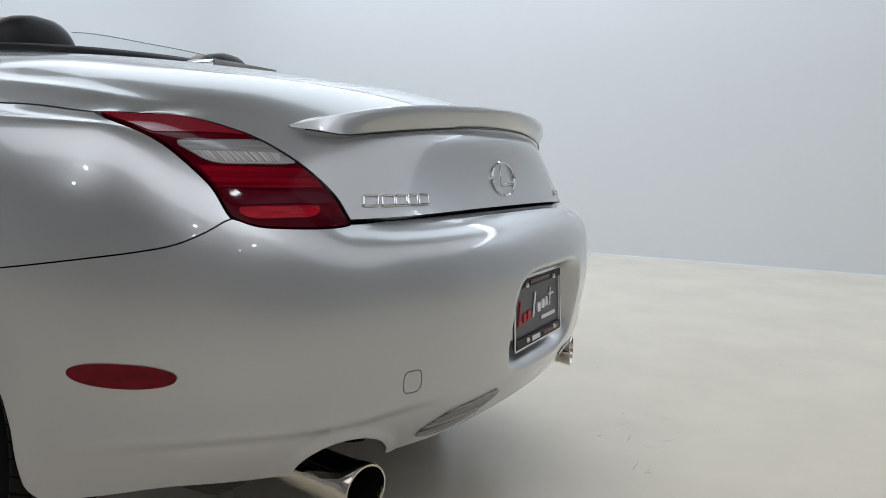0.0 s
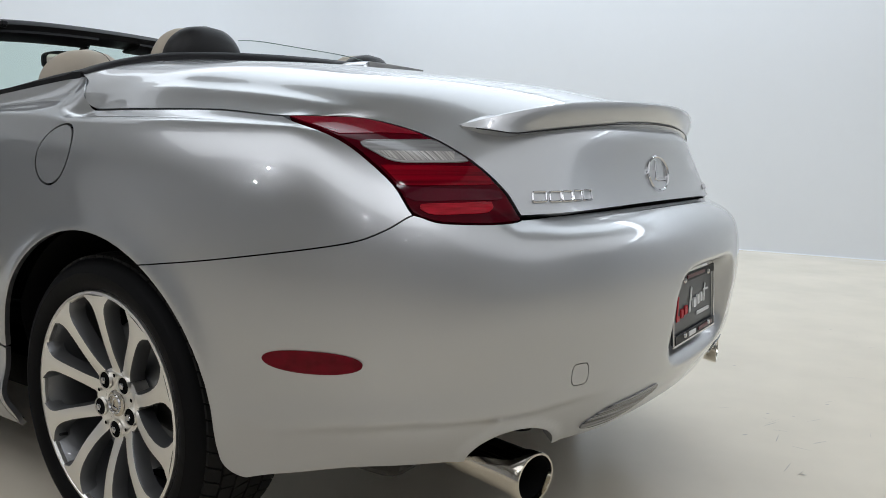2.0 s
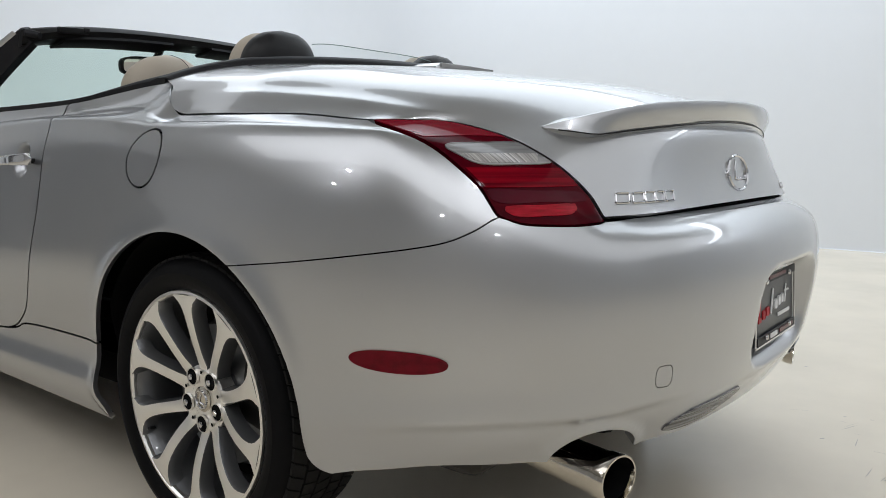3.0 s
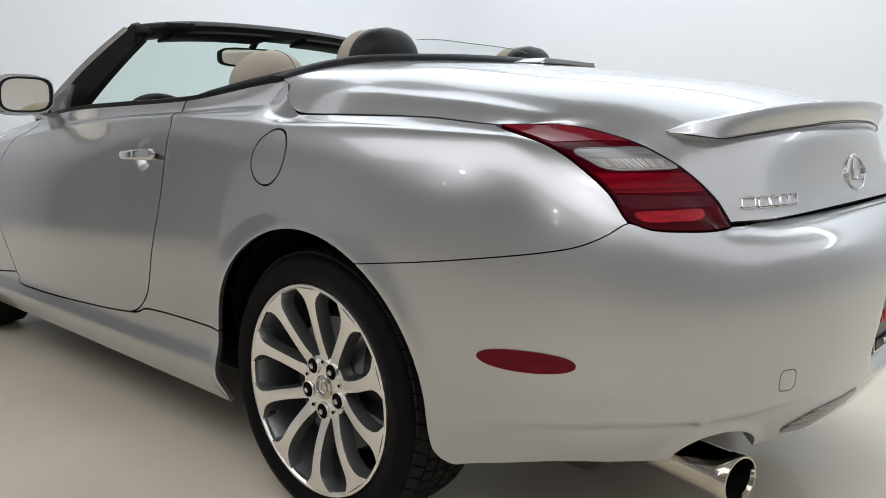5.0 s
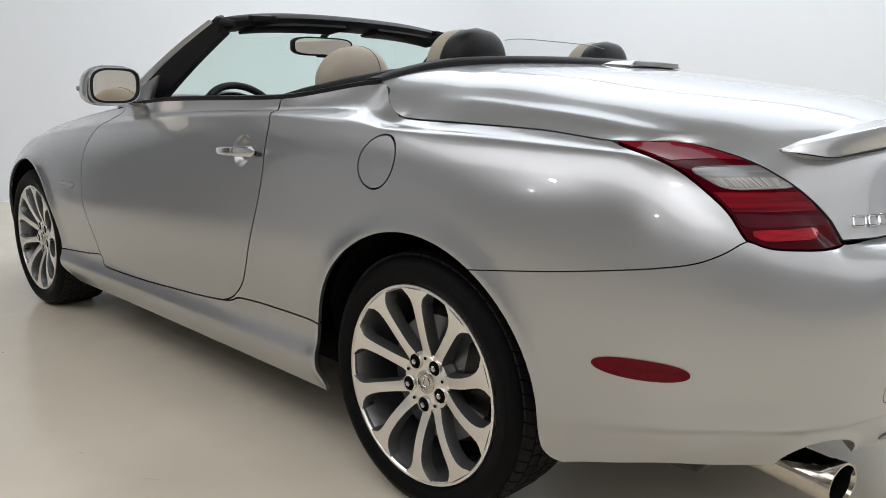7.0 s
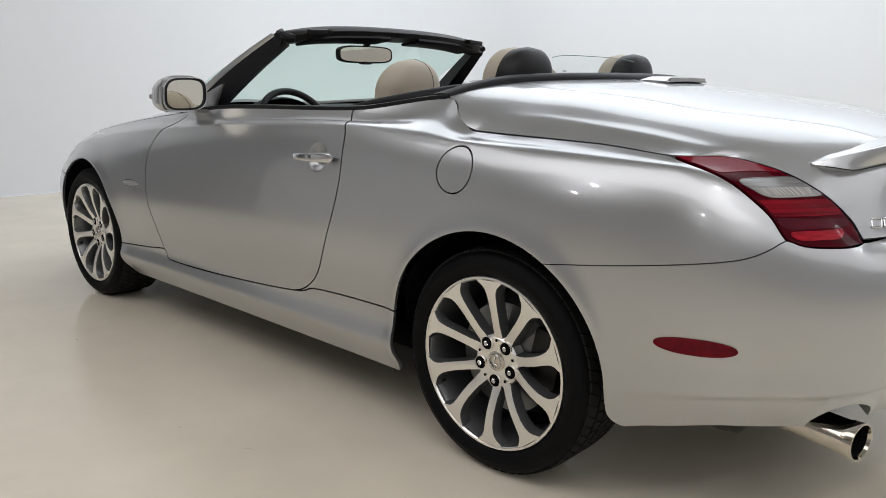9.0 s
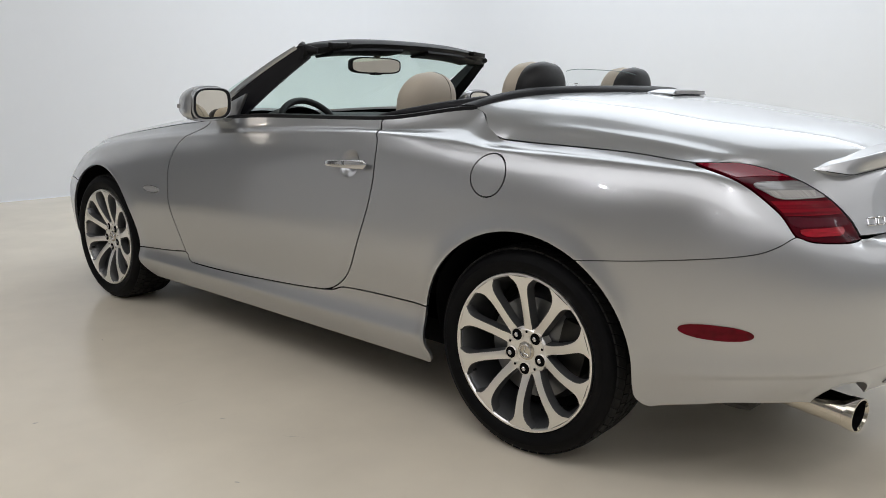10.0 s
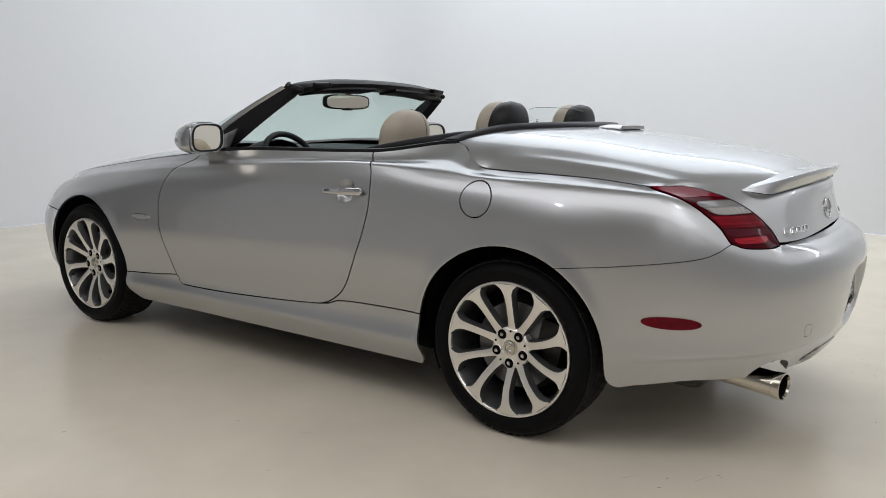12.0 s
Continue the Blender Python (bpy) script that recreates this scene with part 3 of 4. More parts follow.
panel("bonnet", HOOD[:, :-1], HOOD_N[:, :-1], [], PAINT, car, "silver bonnet", both=True)
# A dark shell behind the joints.
for grid, norms, cut in ((SIDE, SIDE_N, [arches - .005, np.where(FLAT[:, 0] < 1.6, corner_f, np.where(FLAT[:, 0] < 3.0, sill_end, 1)) - .008, notch_f - .01, cup_f, np.maximum(np.abs(FLAT[:, 0] - .61) - .07, .735 - FLAT[:, 1])]), (LID, LID_N, [lid_f - .012, np.maximum(.74 - lid_t, .90 - lid_w)]), (HOOD, HOOD_N, [])):
    panel("inner_shell", grid - norms * 0.014, norms, cut, VOID, car, "black inner structure", both=True, depth=0)


# The cup behind the door handle, on a finer grid.
cup_run = np.linspace(.700, .830, 54) + ALONG
CUP = side_grid(np.interp(cup_run, SIDE_RUN, SIDE_A), np.linspace(4.3, 6.2, 60))
CUP_N = outward(CUP)
cup_far = (np.abs((cup_run[:, None] - .765 - ALONG) / .052)**2.2 + np.abs((CUP[..., 2] - .846) / .050)**2.2)**(1 / 2.2)
CUP_F = ((cup_far - 1.004) * .05).ravel()
cup_in = np.clip((1 - cup_far) / .55, 0, 1)
CUP = CUP - CUP_N * (.022 * cup_in * cup_in * (3 - 2 * cup_in))[..., None]
CUP_N = outward(CUP)

# ---- tail lamps ----
fine_run = np.linspace(.88, 1.16, 130)
FINE = side_grid(np.interp(fine_run, SIDE_RUN, SIDE_A), np.linspace(1.5, 3.6, 90))[1:-1]
FINE_N = outward(FINE)
MARK_F = ((1 - (np.abs((np.repeat(fine_run[1:-1], 90) - 1.026) / .0935)**2.2 + np.abs((FINE[..., 2].ravel() - .509) / .0200)**2.2)**(1 / 2.2)) * .02)
for s in (-1, 1):
    lamp = panel("tail_lamp", SIDE, SIDE_N, [-lamp_f - GAP], REDDEEP, car, "glossy dark red tail lamp with a clear upper lens", side=s)
    strip_f = field(FLAT, np.array([(1.14, .936), (1.09, .919), (1.006, .896), (.936, .899), (.85, .896), (.80, .896), (.80, 1.0), (1.14, 1.0)]))
    inner = -lamp_f - GAP - .004
    panel("upper_lens", SIDE, SIDE_N, [-strip_f - .003, -lamp_f - GAP - .001], RED, lamp, "red upper lens", side=s, lift=.0012, depth=.003)
    clear_line = rounded([(.962, .885), (.90, .889), (.84, .890), (.80, .884), (.765, .868), (.738, .853), (.81, .850), (.884, .851), (.928, .867)], 5)
    panel("reversing_lens", SIDE, SIDE_N, [-field(FLAT, clear_line), inner], CLEARLENS, lamp, "clear ribbed reversing lens", side=s, lift=.0014, depth=.003)
    lens_f = field(FLAT, clear_line)
    panel("lens_trim", SIDE, SIDE_N, [-lens_f - .0002, .0010 + lens_f, inner], CLEARLENS, lamp, "thin bright lens outline", side=s, lift=.0024, depth=.002)
    panel("ribbed_insert", SIDE, SIDE_N, [-lens_f - .0035, .869 - FLAT[:, 1], FLAT[:, 0] - .772, inner], RIBLENS, lamp, "vertically ribbed clear insert", side=s, lift=.0020, depth=.002)
    panel("brake_band", SIDE, SIDE_N, [-field(FLAT, np.array([(.915, .846), (.715, .844), (.690, .812), (.874, .812)])), inner], REDBAND, lamp, "streaked red brake band", side=s, lift=.0010, depth=.002)
    panel("milky_band", SIDE, SIDE_N, [-field(FLAT, rounded([(.872, .809), (.78, .806), (.690, .803), (.672, .786), (.76, .787), (.846, .786)], 4)), inner], REDMILK, lamp, "milky dark red band", side=s, lift=.0010, depth=.002)
    panel("reflector_bar", SIDE, SIDE_N, [-field(FLAT, rounded([(.838, .780), (.76, .782), (.690, .782), (.700, .766), (.76, .764), (.818, .764)], 4)), inner], REDBRIGHT, lamp, "bright red reflector bar", side=s, lift=.0014, depth=.002)
    panel("side_marker", FINE, FINE_N, [MARK_F], MARKER, car, "red oval side marker lens", side=s, lift=.003, depth=.006)
    panel("bumper_reflector", SIDE, SIDE_N, [-field(FLAT, rounded([(.474, .346), (.404, .381), (.30, .388), (.222, .391), (.216, .374), (.30, .348), (.38, .338)], 4))], SMOKED, car,
          "clear ribbed lens in the lower bumper", side=s, lift=.003, depth=.006)
    panel("indicator_trim", SIDE, SIDE_N, [-oval(2.10 + ALONG, .630, .074, .0175)], HANDLEPAINT, car, "bright oval indicator surround", side=s, lift=.002, depth=.004)
    panel("side_indicator", SIDE, SIDE_N, [-oval(2.10 + ALONG, .630, .070, .0145)], CLEARLENS, car, "small oval side indicator", side=s, lift=.004, depth=.006)


def side_at(run, z):
    """Place and normal on the left side."""
    i = int(np.argmin(np.abs(SIDE_RUN - run)))
    j = int(np.argmin(np.abs(SIDE[i, :, 2] - z)))
    return SIDE[i, j], SIDE_N[i, j]


def lid_at(x, y=None, z=None):
    """Place and normal on the boot lid: on its top at (x, y), or on its rear face at (x, z)."""
    g, n = (LID[:109], LID_N[:109]) if y is not None else (LID[104:], LID_N[104:])
    d = (g[..., 0] + abs(x))**2 + ((g[..., 1] - y)**2 if y is not None else (g[..., 2] - z)**2)
    near = np.argsort(d.ravel())[:4]
    w = 1 / (d.ravel()[near] + 1e-7)
    p, m = ((a.reshape(-1, 3)[near] * w[:, None]).sum(0) / w.sum() for a in (g, n))
    flip = np.array([1 if x <= 0 else -1, 1, 1])
    return p * flip, m / np.linalg.norm(m) * flip


# ---- spoiler ----
def spoiler():
    rings = []
    for s in np.linspace(-1, 1, 61):
        q = s * s
        top = np.array([.57 * s, -.888 + .184 * q - .194 * q**2 + .207 * q**3, .983 - .029 * q - .004 * q**2 - .030 * q**3])
        low = np.array([.566 * s, -.866 + .115 * q + .006 * q * q, .940 - .050 * q + .010 * q * q])
        fade = max(0.0, (abs(s) - .87) / .13)
        fade = fade**2.6
        low = low * (1 - fade) + (top - np.array([0, .004, .003])) * fade
        fx, fy = .562 * s, top[1] + .018 + .087 * (1 - q)**.6
        front = lid_at(fx, y=fy)[0] - np.array([0, 0, .003])
        front[0] = fx
        tip = max(0.0, (abs(s) - .86) / .14)**1.5
        front = front * (1 - tip) + (top + np.array([0, .005, -.001])) * tip
        under = np.array([low[0], low[1] + .02, low[2] - .012])
        mid = front * .5 + top * .5 + np.array([0, 0, -.002])
        k = 1 - fade
        rings.append([tuple(p) for p in (front, front * .75 + mid * .25 + np.array([0, 0, .001 * k]), mid, mid * .4 + top * .6, top + np.array([0, .006, .0012 * k]), top + np.array([0, .001, .0004]),
                                         top + np.array([0, -.0005, -.003 * k]), top * .75 + low * .25 + np.array([0, -.004 * k, -.003 * k]), top * .4 + low * .6 + np.array([0, -.002 * k, -.003 * k]), low, under)])
    return loft(rings)


wing = part("spoiler", spoiler(), [PAINT], car, "raised silver lip spoiler", smooth=30)
seat_line = []
for s in np.linspace(-.985, .985, 61):
    q = s * s
    fade = max(0.0, (abs(s) - .87) / .13)**2.6
    low = np.array([.566 * s, -.868 + .115 * q + .006 * q * q, .939 - .050 * q + .010 * q * q])
    top = np.array([.57 * s, -.890 + .184 * q - .194 * q**2 + .207 * q**3, .978 - .029 * q - .004 * q**2 - .030 * q**3])
    seat_line.append(low * (1 - fade) + top * fade)
part("spoiler_joint", tube(seat_line, .0014, 6), [BLACK], wing, "thin dark joint under the spoiler")

# ---- badges: plain chrome shapes ----
def chip(x, z, bm, name, label=""):
    """Fix a small flat piece (built in its x-z plane) on the rear face of the lid."""
    p, n = lid_at(x, z=z)
    back = Vector(n).normalized()
    right = Vector((0, 0, 1)).cross(back).normalized()
    up = back.cross(right)
    m = Matrix((right, -back, up)).transposed().to_4x4()
    m.translation = Vector(p) + back * 0.001
    bm.transform(m)
    return part(name, bm, [CHROME], car, label, smooth=40)


def hoop(w, h, r, slant=0.0, power=2.0, steps=36):
    pts = []
    for k in range(steps + 1):
        a = 2 * math.pi * k / steps
        c, s = math.cos(a), math.sin(a)
        x, z = w * math.copysign(abs(c)**(2 / power), c), h * math.copysign(abs(s)**(2 / power), s)
        pts.append((x + slant * z, 0, z))
    return tube(pts, r, 6, .7)


chip(0, .826, joined(hoop(.066, .040, .0052), box(.008, .006, .050, pose(-.014, 0, .008, 0, 16), .002, 1), box(.060, .006, .008, pose(.018, 0, -.014), .002, 1)), "boot_emblem", "chrome oval emblem")
for k, x in enumerate((-.512, -.476, -.444, -.412, -.378)):
    chip(x, .789, hoop((.0155, .0145, .0145, .0135, .0155)[k], .0100, .0030, .25, 9, 24), "name_badge", "plain chrome badge shape")
for x in (.40, .425, .45, .475, .50):
    chip(x, .785, hoop(.009, .008, .0022, .2, 9, 20), "model_badge", "plain chrome badge shape")

# ---- number plate ----
plate = part("number_plate", box(.302, .003, .152, pose(0, -.966, .534, -3), .001, 1), [material("plate_charcoal", (.045, .047, .05), .35, grain=.2, size=60)], car, "charcoal dealer plate in a chrome frame")
FRAMERED = material("frame_dark_red", (.10, .012, .018), .35, grain=.2, size=80)
WHITEINK = material("white_ink", (.8, .8, .8), .5)
REDINK = material("red_ink", (.45, .02, .03), .5)


def on_plate(sx, sz, x, z, out=.004, bevel=.0012, turn=0, thick=.003):
    return box(sx, thick, sz, pose(0, -.966, .534, -3) @ pose(x, -out, z, 0, turn), bevel, 1)


part("plate_frame", joined(on_plate(.312, .008, 0, .0775, .005), on_plate(.312, .006, 0, -.0785, .005), on_plate(.006, .158, -.153, 0, .005), on_plate(.006, .158, .153, 0, .005)), [CHROME], plate, "chrome plate frame")
part("frame_band", on_plate(.296, .019, 0, .0645, .0065), [BLACK], plate, "black frame band")
part("frame_band", on_plate(.296, .020, 0, -.0655, .0065), [BLACK], plate, "black frame band")
part("frame_writing", on_plate(.13, .008, 0, .065, .0085, .001), [FRAMERED], plate, "dark red unreadable line")
part("frame_writing", on_plate(.11, .009, .07, -.066, .0085, .001), [FRAMERED], plate, "dark red unreadable line")
part("frame_writing", on_plate(.05, .011, -.03, -.066, .0085, .001), [WHITEINK], plate, "white unreadable mark")
part("plate_writing", joined(on_plate(.020, .012, -.118, -.022, .003, .001, 0), on_plate(.007, .052, -.118, .002, .003, .001, 14), on_plate(.020, .020, -.088, -.014, .003, .003), on_plate(.022, .020, -.060, -.010, .003, .003)),
     [REDINK], plate, "plain red mark")
part("plate_writing", joined(on_plate(.009, .060, -.026, .008, .0032, .002, 16), on_plate(.020, .022, .002, -.002, .0032, .004), on_plate(.020, .022, .030, .002, .0032, .004), on_plate(.016, .022, .056, .004, .0032, .003),
                             on_plate(.007, .045, .082, .012, .0032, .002, 12), on_plate(.036, .005, .090, .018, .0032, .001)), [WHITEINK], plate, "plain white mark")
part("plate_writing", on_plate(.095, .009, .068, -.030, .0032, .001), [WHITEINK], plate, "white unreadable line")
for x, z in ((-.09, .060), (.09, .060), (-.09, -.062), (.09, -.062)):
    bm = lathe([(0, -.005), (.005, -.0045), (.0065, -.002), (.0065, 0)], 12)
    bm.transform(pose(0, -.966, .534, -3) @ pose(x, -.009, z, 0, 0, 90))
    part("plate_screw", bm, [CHROME], plate, "chrome screw cap")

# ---- exhaust ----
def pipe_ring(s, y, rx, rz, slant, n=36):
    """A cross-section of the tail pipe; slant: how far its mouth turns outwards."""
    return [(s * (.590 + .10 * (-.875 - y)) + rx * math.cos(a), y + s * slant * rx * math.cos(a), .291 + rz * math.sin(a) + .07 * (y + .86)) for a in np.linspace(0, 2 * math.pi, n, endpoint=False)]


for s in (-1, 1):
    rows = [(-.50, .040, .037, 0), (-.62, .043, .039, .1), (-.76, .045, .041, .12), (-.835, .046, .042, .2), (-.848, .0465, .0425, .2), (-.8495, .0485, .0445, .2),
            (-.872, .050, .046, .2), (-.876, .0490, .0450, .2), (-.876, .0455, .0415, .2), (-.868, .0440, .0400, .2)]
    pipe = part("exhaust_tip", loft([pipe_ring(s, *r) for r in rows], True, False), [STEEL], car, "polished steel oval exhaust tip", smooth=35)
    part("pipe_lining", loft([pipe_ring(s, -.868, .0439, .0399, .2), pipe_ring(s, -.80, .041, .037, .12), pipe_ring(s, -.70, .038, .034, 0)], True, False), [VOID], pipe, "black pipe lining")
    part("pipe_bore", loft([pipe_ring(s, -.74, .0385, .0345, 0, 20), pipe_ring(s, -.70, .02, .02, 0, 20)]), [VOID], pipe, "black plug inside the pipe")
    part("silencer", box(.30, .30, .15, pose(s * .56, -.50, .33), .05, 3), [IRON], car, "dark silencer box")

# ---- door handles and mirrors ----
HANDLE_Z = .841
for s in (-1, 1):
    panel("handle_cup", CUP, CUP_N, [-CUP_F], PAINT, car, "pressed cup behind the door handle", side=s, depth=0)
    rings = []
    for t in np.linspace(0, 1, 25):
        y = .872 - .222 * t
        base, n = side_at(y + ALONG, HANDLE_Z)
        end = min(1, t / .10, (1 - t) / .05)
        end = math.sqrt(max(.02, end * (2 - end)))
        out = .010 + .022 * math.sin(math.pi * min(1, max(0, .05 + .90 * t)))**.6
        h = (.0105 + .0055 * t**.8) * end
        thick = (.0055 + .002 * t) * end
        rings.append([(base[0] - out + thick * math.copysign(abs(math.cos(a))**.6, math.cos(a)), y, HANDLE_Z + .009 * t + h * math.copysign(abs(math.sin(a))**.75, math.sin(a))) for a in np.linspace(0, 2 * math.pi, 18, endpoint=False)])
    bm = loft(rings)
    handle = part("door_handle", bm if s < 0 else mirrored(bm), [HANDLEPAINT], car, "silver pull handle", smooth=50)
    for y, w in ((.676, .010), (.856, .010)):
        base, n = side_at(y + ALONG, HANDLE_Z)
        bm = box(.024, w, .014, pose(base[0] - .004, y, HANDLE_Z + .003), .004, 2)
        part("handle_mount", bm if s < 0 else mirrored(bm), [BLACK], handle, "black handle gasket")
    base, n = side_at(.680 + ALONG, HANDLE_Z)
    rows = [(base[0] - .0245 + d, .691, z) for d, z in ((-.001, HANDLE_Z - .009), (-.002, HANDLE_Z), (-.0018, HANDLE_Z + .008), (-.0005, HANDLE_Z + .022))]
    bm = tube(rows, .0012, 6)
    part("handle_joint", bm if s < 0 else mirrored(bm), [BLACK], handle, "thin dark joint before the lock cover")
    bm = lathe([(0, -.003), (.0050, -.003), (.0062, -.001), (.0065, .012)], 20, (base[0] - .0245, .675, HANDLE_Z + .008))
    part("key_lock", bm if s < 0 else mirrored(bm), [BLACK], handle, "round dark key lock")

for s in (-1, 1):
    rings = []
    for t in np.linspace(0, 1, 15):
        f = math.sin(math.pi * .5 * (.06 + .94 * t))**.55
        y = 1.735 - .145 * t
        k = 1.0 if t < .93 else 1 - (t - .93) * .4
        rings.append([(-.906 - .012 * (1 - t) + .101 * f * k * math.copysign(abs(math.cos(a))**.62, math.cos(a)) + .012 * math.sin(a), y + .03 * math.cos(a) * t,
                       1.034 + .073 * f * k * math.copysign(abs(math.sin(a))**.66, math.sin(a))) for a in np.linspace(0, 2 * math.pi, 40, endpoint=False)])
    bm = loft(rings)
    m = part("door_mirror", bm if s < 0 else mirrored(bm), [PAINT], car, "silver door mirror housing", smooth=60)

    def pane(scale, y, slope=.009):
        return [(-.902 + .096 * scale * math.copysign(abs(math.cos(a))**.58, math.cos(a)) + .010 * math.sin(a), y + slope * math.cos(a) * scale + .007 * math.sin(a) * scale,
                 1.034 + .064 * scale * math.copysign(abs(math.sin(a))**.62, math.sin(a))) for a in np.linspace(0, 2 * math.pi, 40, endpoint=False)]
    bm = loft([pane(1.02, 1.590, .03), pane(1.035, 1.570), pane(1.01, 1.563), pane(.955, 1.563), pane(.95, 1.567)], True, False)
    part("mirror_lip", bm if s < 0 else mirrored(bm), [PAINT], m, "silver housing lip", smooth=60)
    bm = loft([pane(.972, 1.570), pane(.972, 1.5622), pane(.865, 1.5622), pane(.85, 1.568)], True, False)
    part("mirror_rim", bm if s < 0 else mirrored(bm), [BLACK], m, "black mirror surround")
    bm = loft([pane(.90, 1.5665), pane(.90, 1.569)])
    part("mirror_pane", bm if s < 0 else mirrored(bm), [MIRROR], m, "mirror glass", smooth=20)
    bm = box(.026, .045, .018, pose(-.984, 1.655, 1.022, 0, 0, 8), .006, 3)
    part("mirror_lamp", bm if s < 0 else mirrored(bm), [CLEARLENS], m, "small clear side lamp")
    bm = loft([[(-.86 + .07 * u, 1.60 + .11 * v, .972) for u, v in ((0, 0), (1, 0), (1, 1), (0, 1))], [(-.80 + .06 * u, 1.62 + .12 * v, .955) for u, v in ((0, 0), (1, 0), (1, 1), (0, 1))]])
    part("mirror_foot", bm if s < 0 else mirrored(bm), [PAINT], m)

for s in (-1, 1):
    face = [(-.772, 1.700, .948), (-.772, 1.705, 1.015), (-.752, 1.545, 1.076), (-.760, 1.615, .962)]
    bm = loft([face, [(x + .022, y + .010, z) for x, y, z in face]])
    bmesh.ops.bevel(bm, geom=bm.edges[:], offset=.004, segments=2, affect="EDGES", profile=.6)
    part("sail_panel", bm if s < 0 else mirrored(bm), [PAINT], car, "silver triangular panel at the mirror foot", smooth=40)

# ---- windscreen and its frame ----
def face_rear(ob):
    """Turn a pane's faces towards the car's tail."""
    if sum(p.normal.y for p in ob.data.polygons) > 0:
        ob.data.flip_normals()


def head(s):
    q = s * s
    return np.array([.615 * s, 1.323 + .065 * q - .040 * q * q, 1.323 - .015 * q - .032 * q * q])


rings = []
for s in np.linspace(-1, 1, 41):
    p = head(s)
    e = max(0, (abs(s) - .86) / .14)
    rear = -.075 + .045 * e
    rings.append([tuple(p + np.array(d)) for d in ((0, .075, -.040), (0, .045, -.014), (0, .01, -.001), (0, -.02, .0), (0, rear + .015, -.008), (0, rear, -.022), (0, rear + .01, -.042 - .006 * e), (0, -.02, -.052), (0, .03, -.058))])
header = part("windscreen_header", loft(rings), [BLACK], car, "black windscreen header with roof seals", smooth=40)
for s in (-1, 1):
    rings = [[tuple(head(s * u) + np.array(d)) for d in ((0, -.072, -.049), (0, -.068, -.040), (0, .02, -.050), (0, .05, -.062), (0, .04, -.070), (0, -.05, -.060))] for u in np.linspace(.14, .80, 12)]
    part("sun_visor", loft(rings), [PAD], header, "dark folded sun visor", smooth=40)
    part("header_latch", box(.10, .035, .022, pose(s * .47, 1.262, 1.283, 8, s * 3), .006, 2), [BLACK], header, "black roof latch pocket")
    part("latch_striker", box(.022, .02, .016, pose(s * .43, 1.250, 1.287), .003, 1), [BLACK], header)
    part("corner_seal", tube([(s * .565, 1.385, 1.286), (s * .592, 1.365, 1.274), (s * .594, 1.318, 1.262), (s * .572, 1.285, 1.256)], [.010, .015, .017, .012], 12), [PAD], header, "bulging rubber corner seal")
    rings, skin = [], []
    for t in np.linspace(0, .955, 13):
        b = .014 * math.sin(math.pi * t)
        front = np.array([-.765 + .150 * t - b * .35, 1.880 - .535 * t + b * .2, .945 + .335 * t + b * 1.3])
        back = np.array([-.705 + .12 * t - b * .3, 1.665 - .375 * t - b * .5, .962 + .285 * t + b * .4])
        inn = np.array([-.655 + .105 * t - b * .3, 1.72 - .39 * t, .955 + .285 * t + b * .4])
        gl = front + np.array([.05, .01, -.01])
        mid = (front + back) / 2 + np.array([-.006, 0, .004])
        rings.append([tuple(p) for p in (front, mid, back, inn, gl)])
        skin.append([tuple(p) for p in (front + np.array([.012, .008, .004]), front + np.array([-.004, 0, .006]), front * .84 + back * .16 + np.array([-.008, 0, .005]), front * .80 + back * .20 + np.array([-.004, 0, .001]))])
    bm, bm2 = loft(rings), loft(skin)
    if s > 0:
        bm, bm2 = mirrored(bm), mirrored(bm2)
    part("pillar_trim", bm, [PAD], car, "black inner pillar trim", smooth=50)
    part("windscreen_pillar", bm2, [PAINT], car, "silver windscreen pillar", smooth=50)

cols = []
for u in np.linspace(-1, 1, 25):
    hp = head(u * 1.0)
    top = np.array([hp[0], hp[1] + .055, hp[2] - .045])
    bot = np.array([.755 * u, 2.08 - .16 * u * u, .952])
    cols.append([tuple(top * (1 - t) + bot * t + np.array([0, .03, .03]) * math.sin(math.pi * t)) for t in np.linspace(0, 1, 10)])
glass = part("windscreen", loft(cols, False, False), [GLASS], car, "green-tinted windscreen glass", smooth=60)
face_rear(glass)
glass.visible_shadow = False

def rv_ring(k, y, half=.040):
    """An outline of the rear-view mirror, scaled by k at depth y."""
    return [(-.010 + .126 * k * math.copysign(abs(math.cos(a))**.45, math.cos(a)), y - .048 * k * math.cos(a), 1.214 + half * k * math.copysign(abs(math.sin(a))**.5, math.sin(a))) for a in np.linspace(0, 2 * math.pi, 36, endpoint=False)]


rv = [rv_ring(.72, 1.552, .038), rv_ring(.9, 1.545), rv_ring(1.0, 1.528), rv_ring(1.0, 1.512), rv_ring(.96, 1.509), rv_ring(.93, 1.511)]
back_mirror = part("rear_view_mirror", joined(loft(rv), box(.05, .04, .014, pose(0, 1.524, 1.176), .005, 2), tube([(0, 1.535, 1.24), (0, 1.48, 1.285)], .014, 8)), [BLACK], car, "black-framed rear-view mirror", smooth=40)
part("mirror_pane", loft([rv_ring(.925, 1.5075, .036), rv_ring(.925, 1.510, .036)]), [MIRROR], back_mirror, "mirror glass", smooth=20)

